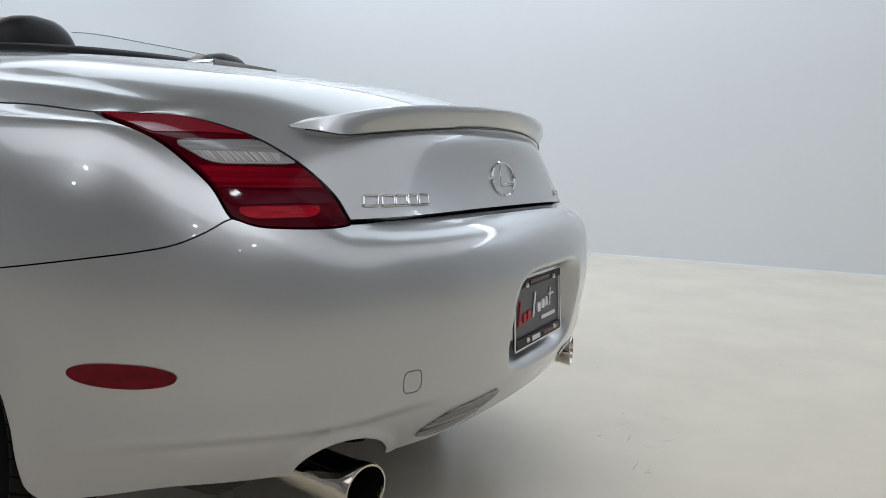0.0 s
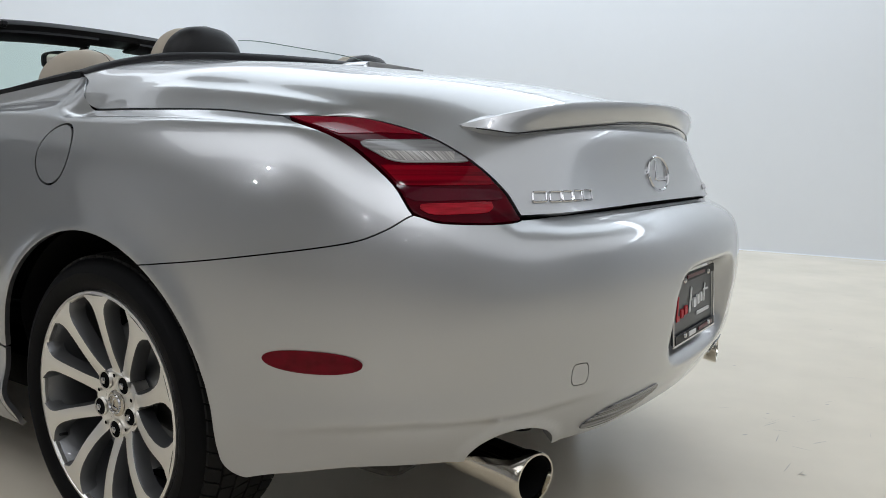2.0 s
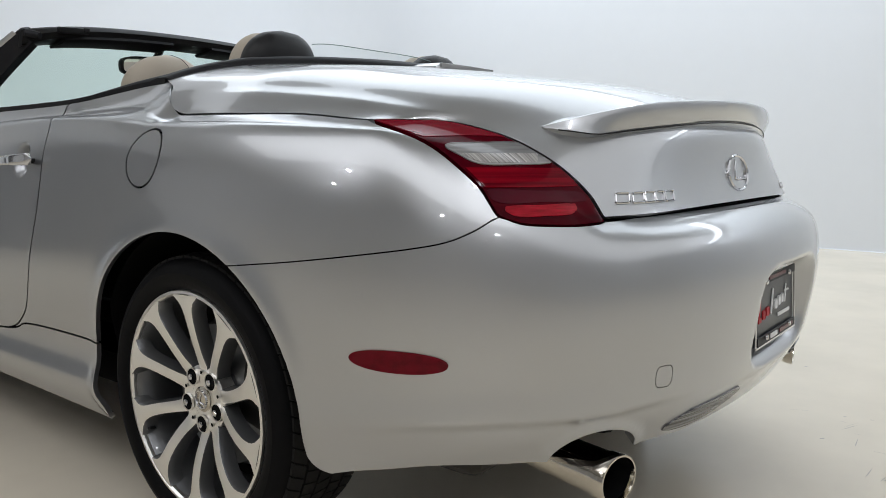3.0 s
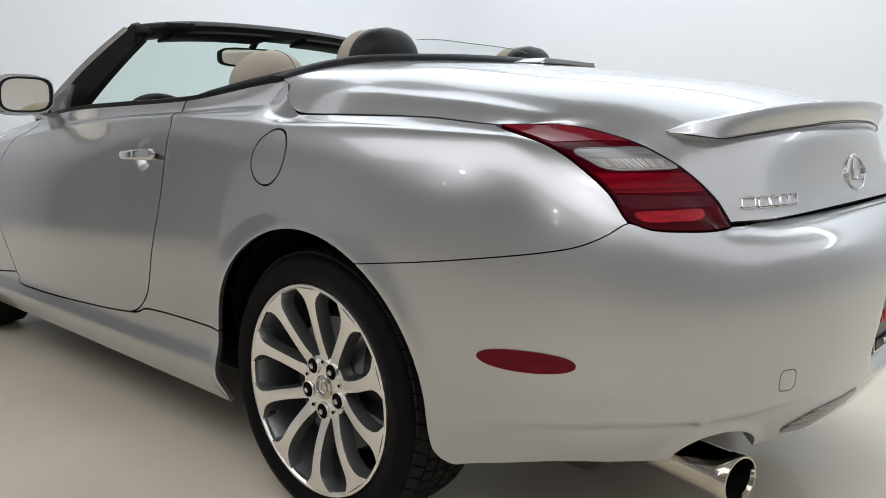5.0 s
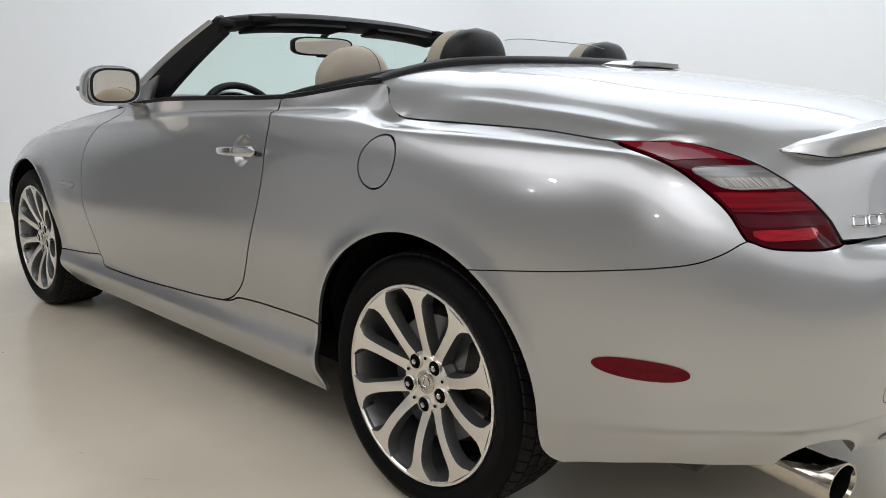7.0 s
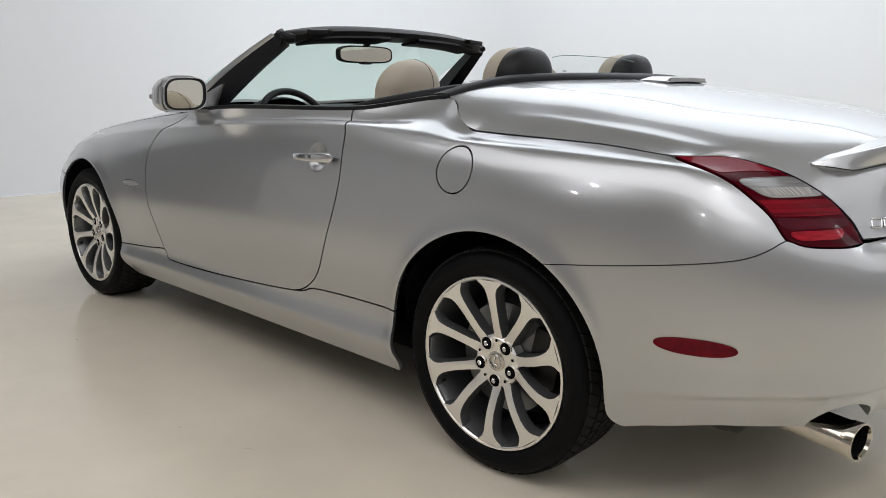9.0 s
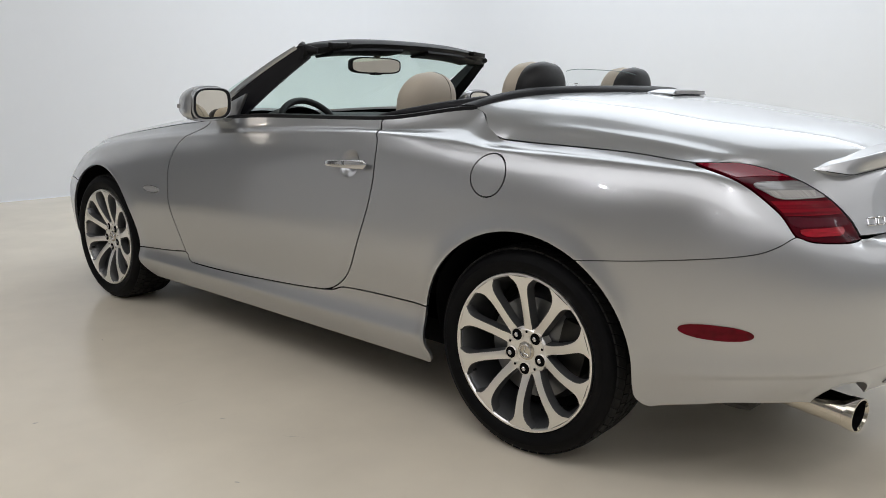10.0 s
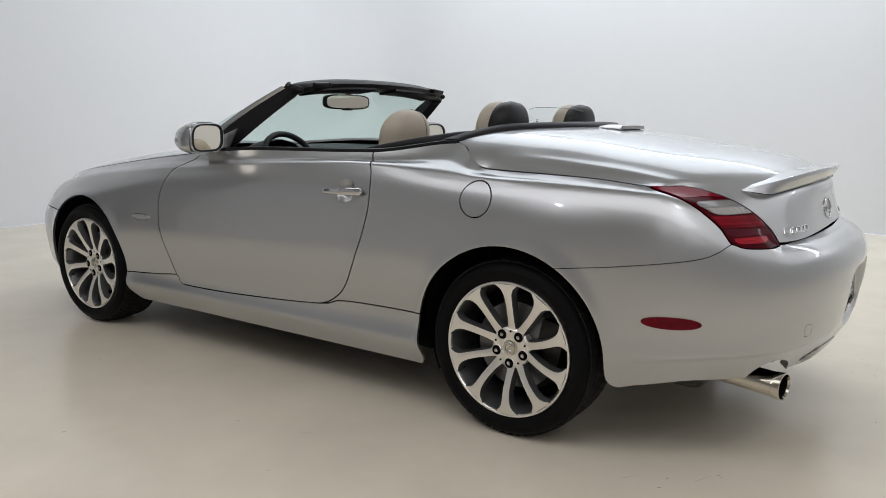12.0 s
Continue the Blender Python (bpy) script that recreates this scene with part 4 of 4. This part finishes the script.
# ---- cockpit ----
part("cabin_floor", box(1.50, 1.60, .05, pose(0, 1.25, .42), .01), [VOID], car, "dark carpet")
part("rear_bulkhead", box(1.30, .06, .50, pose(0, .20, .76), .02), [VOID], car, "black rear bulkhead")
part("dashboard", loft([[(-.70, y, z), (-.35, y + .04, z + .01), (0, y + .06, z + .012), (.35, y + .04, z + .01), (.70, y, z)] for y, z in ((2.02, .945), (1.85, .965), (1.74, .960), (1.68, .93), (1.66, .80), (1.75, .60))], False, False), [PAD], car, "black dashboard", smooth=50)
part("instrument_hood", loft([[(-.37 + r * 1.9 * math.cos(a), y, .925 + r * math.sin(a)) for a in np.linspace(0, math.pi, 16)] for y, r in ((1.66, .088), (1.70, .094), (1.80, .07), (1.92, .03))], False, False), [PAD], car, "black instrument hood", smooth=50)
for x in (-.46, -.37, -.28):
    ring = lathe([(.036, 0), (.040, -.006), (.044, 0)], 32)
    ring.transform(pose(x, 1.690, .945, 0, 0, 90))
    part("gauge_ring", ring, [CHROME], car, "bright gauge ring")
wheel_m = pose(-.37, 1.562, .880, 62)
ring = tube([tuple(wheel_m @ Vector((.185 * math.cos(a), .185 * math.sin(a), 0))) for a in np.linspace(0, 2 * math.pi, 49)], .0155, 10)
steer = part("steering_wheel", ring, [BLACKLEATHER], car, "black leather steering wheel", smooth=60)
part("wheel_hub", box(.17, .13, .05, wheel_m @ pose(0, -.01, -.02), .02, 3), [BLACK], steer)
for a in (0, 180, 270):
    part("wheel_spoke", box(.11, .032, .014, wheel_m @ pose(.125 * math.cos(radians(a)), .125 * math.sin(radians(a)), -.008, 0, 0, a), .004, 2), [BLACK], steer)


def cushion(cx, cy, cz, rx, ry, rz, pw=2.6, tilt=0.0, low=-1.0, steps=28):
    """A padded block with rounded shoulders; low: where it is cut off below."""
    rings = []
    for t in np.linspace(low, 1, 22):
        k = max(1e-3, 1 - abs(t)**pw)**(1 / pw) if t > 0 else 1 - .06 * t * t
        rings.append([(cx + rx * k * math.copysign(abs(math.cos(a))**.75, math.cos(a)), cy + ry * k**.8 * math.copysign(abs(math.sin(a))**.8, math.sin(a)) - tilt * t * rz, cz + rz * t) for a in np.linspace(0, 2 * math.pi, steps, endpoint=False)])
    return loft(rings)


for s in (-1, 1):
    seat = part("front_seat", cushion(s * .37, .86, .72, .25, .085, .30, 3.2, .25), [BEIGE], car, "beige leather front seat", smooth=60)
    part("seat_cushion", box(.50, .52, .16, pose(s * .37, 1.13, .52, 6), .05, 3), [BEIGE], seat)
    part("headrest", cushion(s * .400, .825, 1.06, .140, .078, .114, 2.0, .15, -.9), [BEIGE], seat, "beige leather headrest", smooth=60)
    stitch = []
    for side, t in [(-1, u) for u in np.linspace(-.3, .985, 16)] + [(1, u) for u in np.linspace(.985, -.3, 16)]:
        k = max(1e-3, 1 - abs(t)**2.0)**.5 if t > 0 else 1 - .06 * t * t
        stitch.append((s * .400 + .140 * k * .32**.75, .825 + side * .0785 * k**.8 * .947**.8 - .15 * t * .114, 1.0605 + .114 * t))
    part("headrest_seam", tube(stitch, .0009, 6), [PAD], seat, "stitched seam")
    part("seat_piping", cushion(s * .40, .775, 1.02, .118, .04, .03, 2.2, .1, -.9), [BLACKLEATHER], seat, "black seat back edge", smooth=60)
    for off, ry, mat, nm, lb in ((0, .066, BLACKLEATHER, "headrest_back", ""), (.052, .062, BEIGE, "headrest_front", "beige leather headrest front")):
        rest = cushion(s * .348, .325 + off, 1.094, .123, ry, .116, 2.25, .12, -.6)
        if nm == "headrest_back":
            rear = part("rear_headrest", rest, [mat], car, "rounded rear headrest, black behind and beige in front", smooth=60)
        else:
            part(nm, rest, [mat], rear, lb, smooth=60)
    seamline = [(s * .345 + .080 * math.cos(a), .325 - .0655 * (1 - .25 * math.sin(a)), 1.075 + .100 * math.sin(a)) for a in np.linspace(0, math.pi, 15)]
    part("headrest_panel", tube(seamline, .0022, 6), [PAD], rear, "stitched panel edge")
    # Padded rail from the door back to the deck.
    path = [(s * x, y, z) for x, y, z in ((.712, .80, 1.002), (.690, .70, 1.016), (.645, .55, 1.036), (.600, .40, 1.052), (.566, .315, 1.058))]
    part("padded_rail", tube(path, [.007, .016, .026, .034, .036], 14, 1.0), [PAD], car, "black padded side rail", smooth=60)
    part("rail_joint", tube([(s * (.566 - .008 * k), .322 - .011 * k, 1.057 + .001 * k) for k in range(7)], [.036, .043, .036, .043, .036, .042, .034], 16), [PAD], car, "ribbed black rail end")
    # Belt strip along the window slot.
    strip = []
    for a in np.linspace(7.9, 10.62, 30):
        p = rim_line(a)
        p = p if p.ndim == 1 else p[0]
        strip.append([(s * -1 * (p[0] + d), p[1], p[2] + h) for d, h in ((-.002, .000), (-.001, .010), (.014, .013), (.020, .004), (.020, -.03), (.0, -.03))])
    part("belt_strip", loft(strip), [BLACK], car, "black window-slot strip", smooth=40)
    card = []
    for a in np.linspace(7.9, 10.62, 16):
        p = rim_line(a)
        p = p if p.ndim == 1 else p[0]
        card.append([(s * -1 * (p[0] + d), p[1], z) for d, z in ((.02, p[2] - .005), (.07, p[2] - .01), (.09, .80), (.06, .45))])
    part("door_card", loft(card, False, False), [BLACKLEATHER], car, "black inner door trim", smooth=50)

# Black trim along the front of the deck.
band = []
for s in np.linspace(-1, 1, 51):
    w = np.array([abs(s) * .872])
    p = lid_grid(np.array([0.0]), w)[0, 0]
    p = np.array([math.copysign(abs(p[0]), s), p[1], p[2]])
    e = .4 + .6 * min(1, (1 - abs(s)) * 4)
    band.append([tuple(p + np.array(d)) for d in ((0, -.003, -.002), (0, .0, .008 * e), (0, .018, .019 * e), (0, .055, .021 * e), (0, .085, .008 * e), (0, .09, -.06), (0, .0, -.06))])
part("deck_trim", loft(band), [PAD], car, "black padded trim before the deck", smooth=50)
part("rear_shelf", loft([[(-.60, .30, 1.03), (-.3, .30, 1.05), (.3, .30, 1.05), (.60, .30, 1.03)], [(-.50, .10, 1.06), (-.3, .08, 1.085), (.3, .08, 1.085), (.50, .10, 1.06)]], False, False), [VOID], car, "black rear shelf")
# Wind deflector between the rear headrests.
pane_rows = [[(.27 * u, .27 + .02 * (1 - u * u), z) for u in np.linspace(-1, 1, 17)] for z in (1.06, 1.10)] + [[(.27 * u, .265 + .02 * (1 - u * u), 1.190 - .012 * abs(u)**4) for u in np.linspace(-1, 1, 17)]]
deflector = part("wind_deflector", loft(pane_rows, False, False), [PLEXI], car, "clear wind deflector pane", smooth=60)
face_rear(deflector)
deflector.visible_shadow = False
part("pane_edge", tube([(.27 * u, .265 + .02 * (1 - u * u), 1.190 - .012 * abs(u)**4) for u in np.linspace(-1, 1, 25)], .0014, 6), [material("glass_edge", (.25, .33, .31), .2)], deflector, "greenish glass edge")
part("pane_mark", joined(box(.022, .001, .003, pose(-.19, .268, 1.135), 0), box(.016, .001, .003, pose(-.19, .268, 1.127), 0), box(.01, .001, .003, pose(-.19, .268, 1.119), 0)), [BLACK], deflector, "unreadable small mark")
# High brake lamp on the deck.
rows = []
for u in np.linspace(-1, 1, 15):
    k = math.sqrt(max(0, 1 - abs(u)**6))
    base = lid_at(.145 * u, y=-.03)[0]
    rows.append([(.145 * u, y, base[2] - .004 * (y < -.07) + h * (.3 + .7 * k)) for y, h in ((.012, -.002), (.004, .010), (-.02, .016), (-.075, .019), (-.092, .016), (-.094, .002), (-.05, -.01))])
top_lamp = part("high_brake_lamp", loft(rows), [PAINT], car, "flat silver high brake lamp housing", smooth=40)
part("lamp_lens", box(.25, .006, .012, pose(0, -.094, 1.110), .002, 2), [CLEARLENS], top_lamp, "clear grey brake lens")


# ---- wheels ----
def wheel():
    rim = part("wheel", lathe([(.020, .03), (.075, .028), (.078, .05), (.16, .06), (.205, .19), (.226, .20), (.219, .12), (.222, .035), (.233, .004),
                              (.238, -.014), (.243, -.021), (.2475, -.020), (.249, -.014), (.246, .0)], 96), [WHEELGREY], car, "alloy wheel with ten machined spokes")
    lip = part("rim_lip", lathe([(.2365, .0), (.2375, -.0185), (.2415, -.0235), (.2478, -.0225), (.2495, -.016)], 96), [MACHINED], rim, "bright machined rim lip")
    tyre = part("tyre", lathe([(.240, .0), (.247, -.014), (.256, -.0215), (.262, -.026), (.276, -.030), (.287, -.0305), (.289, -.029), (.300, -.026), (.309, -.018), (.316, -.006), (.320, .01), (.3215, .06),
                               (.3215, .14), (.320, .19), (.312, .208), (.29, .218), (.25, .205), (.22, .19)], 120), [RUBBER], rim, "black low-profile tyre")
    # Tread: rows of skewed blocks round the tyre.
    bm = bmesh.new()
    ribs = [(-.004, .030, .010), (.037, .070, .004), (.076, .112, -.004), (.118, .151, .004), (.158, .196, .010)]
    for x0, x1, skew in ribs:
        for k in range(64):
            a0 = 2 * math.pi * (k + (0.5 if skew < 0 else 0)) / 64
            a1 = a0 + 2 * math.pi / 64 * 0.86
            vs = []
            for r in (.316, None):
                for a, x in ((a0, x0), (a1, x0), (a1 + skew / .327 * 1.6, x1), (a0 + skew / .327 * 1.6, x1)):
                    rr = r or (.3265 - 0.5 * max(0, .012 - x) * .5 - max(0, x - .185) * .3)
                    vs.append(bm.verts.new((x, rr * math.cos(a), rr * math.sin(a))))
            for f in ((4, 5, 6, 7), (0, 1, 5, 4), (1, 2, 6, 5), (2, 3, 7, 6), (3, 0, 4, 7)):
                bm.faces.new([vs[i] for i in f])
    tagged(part("tread", bm, [TREAD], tyre, "tyre tread blocks", smooth=0), kind="stuff")
    # Ten spokes: paired at the hub, flared where they meet the rim.
    width = tame([.045, .075, .11, .16, .19, .205, .221, .232, .2385], [.038, .031, .0265, .027, .0305, .036, .054, .084, .104])
    for k in range(10):
        lean = math.radians(5.5 if k % 2 else -5.5)
        rows = []
        for r in (.040, .06, .078, .088, .10, .112, .125, .15, .175, .19, .202, .212, .222, .231, .2385):
            f = (r - .04) / .19
            a = math.radians(36 * k + 16) - lean * (1 - f)**2 + 0.05 * math.sin(math.pi * f)
            w = float(width(r)[0]) / 2
            g = min(1, max(0, (r - .072) / .165))
            x = -.0215 + .0335 * (1 - g)**2.0
            c = np.array([0, math.cos(a), math.sin(a)])
            t = np.array([0, -math.sin(a), math.cos(a)])
            o = np.array([1.0, 0, 0])
            rows.append([tuple(c * r + t * w * u + o * (x + d)) for u, d in
                         ((-1.22, .034), (-1.06, .004), (-.96, .0), (-.4, -.0015), (.4, -.0015), (.96, .0), (1.06, .004), (1.22, .034))])
        bm = loft(rows, closed=True)
        sp = part("spoke", bm, [MACHINED, WHEELGREY], rim, smooth=30)
        for p in sp.data.polygons:
            p.material_index = 0 if p.normal.x < -0.75 else 1
    HUB = .0165
    part("hub", lathe([(.0, .013), (.035, .011), (.048, .0105), (.068, .008), (.076, .014), (.078, .045)], 60), [MACHINED], rim, "machined hub")
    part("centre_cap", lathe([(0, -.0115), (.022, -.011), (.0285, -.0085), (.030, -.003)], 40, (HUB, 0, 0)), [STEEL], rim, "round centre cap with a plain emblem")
    ring = lathe([(.017, -.0105), (.0185, -.0145), (.021, -.0145), (.0225, -.0105)], 36, (HUB, 0, 0))
    part("cap_emblem", joined(ring, box(.003, .004, .022, pose(HUB - .0125, .004, .001, 18), .001, 1), box(.003, .015, .004, pose(HUB - .0125, -.003, -.009, 10), .001, 1)), [CHROME], rim)
    for k in range(5):
        a = math.radians(72 * k + 55)
        y, z = .057 * math.cos(a), .057 * math.sin(a)
        well = part("nut_well", lathe([(.0175, -.0080), (.0185, -.0118), (.0200, -.0118), (.0208, -.007)], 28, (HUB, y, z)), [MACHINED], rim)
        # The well's shade is a flat black disc round the nut.
        part("nut_shadow", lathe([(0, -.0096), (.0180, -.0100)], 28, (HUB, y, z)), [VOID], rim, "black disc for the shade in the lug recess")
        bm = lathe([(0, -.0185), (.0055, -.018), (.0078, -.016), (.0085, -.006)], 6, (HUB, y, z))
        part("lug_nut", bm, [CHROME], rim, "chromed lug nut", smooth=0)
        a += math.radians(36)
        part("bolt_hole", lathe([(0, -.0100), (.0042, -.0102)], 14, (HUB, .062 * math.cos(a), .062 * math.sin(a))), [VOID], rim)
    disc = part("brake_disc", lathe([(.07, .075), (.155, .075), (.155, .095), (.07, .095)], 60), [IRON], rim, "worn steel brake disc")
    part("brake_caliper", box(.07, .10, .16, pose(.085, -.135, .03, 12), .012), [IRON], rim)
    # Black disc across the barrel, painting the shade behind the spokes.
    part("barrel_shade", lathe([(0, .115), (.21, .118)], 40), [VOID], rim, "black disc for the shade inside the wheel")
    part("valve", tube([(-.002, .185, -.105), (-.020, .178, -.101)], [.0045, .0035], 8), [BLACK], rim)
    rim.matrix_basis = pose(-.862, 0, .325)
    return rim


first_wheel = wheel()
copy_thing(first_wheel, pose(-.862, 2.62, .325, 6))
copy_thing(first_wheel, pose(.862, 0, .325, 0, 0, 180))
copy_thing(first_wheel, pose(.862, 2.62, .325, 0, 0, 180))
# Wheel housings and underbody.
for s in (-1, 1):
    for y in (0, 2.62):
        rows = [[(-.875 + x + (.07 * min(1, max(0, (.45 - a) / .6)) if x < .1 else 0), y + (.381 + (.004 if x else 0)) * math.cos(a), .33 + .381 * math.sin(a)) for x in (0, .03, .31)] + [(-.55, y + .05 * math.cos(a), .33 + .05 * math.sin(a))]
                for a in np.linspace(-.45 if y == 0 else -.28, math.pi + (.02 if y == 0 else .28), 40)]
        bm = loft(rows, False, False)
        part("wheel_housing", bm if s < 0 else mirrored(bm), [VOID], car, "black wheel housing")
part("underbody", box(1.44, 1.86, .10, pose(0, 1.31, .25), .03), [VOID], car, "dark underbody")
part("rear_underbody", box(1.10, .42, .12, pose(0, -.62, .40), .03), [VOID], car, "dark underbody")
part("front_underbody", box(1.10, .46, .10, pose(0, 3.22, .30), .03), [VOID], car, "dark underbody")

# ---- studio ----
EAST, NORTH, WEST, SOUTH, TOP = 5.8, 6.5, -12.0, -9.0, 4.4


def outline(inset, r=1.1):
    pts = []
    for cx, cy, a0 in ((EAST, NORTH, 0), (WEST, NORTH, 90), (WEST, SOUTH, 180), (EAST, SOUTH, 270)):
        sx, sy = (1 if cx > 0 else -1), (1 if cy > 0 else -1)
        for k in range(13):
            a = radians(a0 + 7.5 * k)
            pts.append((cx - sx * r + (r - inset) * math.cos(a), cy - sy * r + (r - inset) * math.sin(a)))
    return pts


cove = [(.012 * (1 - math.sin(radians(a))), .012 * (1 - math.cos(radians(a)))) for a in range(0, 91, 10)]
rings = [[(x, y, z + .001) for x, y in outline(i)] for i, z in cove + [(0, TOP)]] + [[(x, y, z) for x, y in outline(-.15)] for z in (TOP, 0)]
tagged(part("wall_cyclorama", loft(rings, True, False), [WALLPAINT], smooth=40), "seamless white painted studio wall with a curved foot", "wall", kind="structure")
tagged(part("wall_west", box(.12, NORTH - SOUTH - 2.6, TOP - .06, pose(WEST + .12, (NORTH + SOUTH) / 2, TOP / 2), 0), [GREYWALL], smooth=0), "plain grey painted studio wall", "wall", kind="structure")
tagged(part("wall_south", box(EAST - WEST - 2.6, .12, TOP - .06, pose((EAST + WEST) / 2, SOUTH + .12, TOP / 2), 0), [PALEWALL], smooth=0), "plain grey painted studio wall", "wall", kind="structure")
def fold(x):
    """How far the curtain's cloth stands off the wall: deep, uneven folds."""
    return .34 + .10 * math.sin(x * 7.3 + .8 * math.sin(x * 2.1)) + .035 * math.sin(x * 19 + 1)


hang = [-4.25 + .02 * k for k in range(81)]
folds = [[(x, NORTH - fold(x), z) for x in hang] + [(x, NORTH - fold(x) + .012, z) for x in reversed(hang)] for z in (.03, 3.3)]
tagged(part("curtain", loft(folds), [CURTAIN], smooth=60), "dark grey studio curtain hanging in folds", "curtain", kind="structure")
floor = tagged(part("floor", box(EAST - WEST + .2, NORTH - SOUTH + .2, .1, pose((EAST + WEST) / 2, (NORTH + SOUTH) / 2, -.05), 0), [FLOOR], smooth=0),
               "glossy cream-coloured epoxy studio floor", "floor", kind="structure")
tagged(part("ceiling", box(EAST - WEST + .3, NORTH - SOUTH + .3, .1, pose((EAST + WEST) / 2, (NORTH + SOUTH) / 2, TOP + .05), 0), [CEILING], smooth=0),
       "plain studio ceiling", "ceiling", kind="structure")


# Scuffs and specks on the floor: too small and many to count.
def scuffs():
    rnd = random.Random(4)
    bm = bmesh.new()
    marks = []
    for cx, cy, sx, sy, n in ((.76, -1.05, .16, .12, 16), (2.1, -1.45, .4, .25, 8), (-2.2, 1.0, .7, .8, 16), (-2.0, .2, .5, .5, 9), (-.9, -1.4, .5, .3, 12), (1.6, -.4, .7, .5, 8), (2.35, -1.2, .3, .35, 10), (-.8, -.66, .12, .08, 5)):
        for _ in range(n):
            long = rnd.random() < .45
            marks.append((rnd.gauss(cx, sx), rnd.gauss(cy, sy), rnd.uniform(.015, .05) if long else rnd.uniform(.003, .010), rnd.uniform(.0006, .0016) if long else rnd.uniform(.002, .005), rnd.gauss(-.7, .5)))
    for x, y, l, w, a in marks:
        c, s = math.cos(a), math.sin(a)
        pts = [(-l, 0), (-l * .5, w), (l * .2, w * .7), (l, w * .1), (l * .6, -w * .6), (-l * .3, -w)]
        vs = [bm.verts.new((x + u * c - v * s, y + u * s + v * c, .0012)) for u, v in pts]
        bm.faces.new(vs)
    return bm


tagged(part("floor_scuffs", scuffs(), [material("scuff_grey", (.40, .36, .31), .7, grain=.5, size=60)], smooth=0), "grey scuffs and dark specks on the cream floor", "scuff marks", kind="stuff")
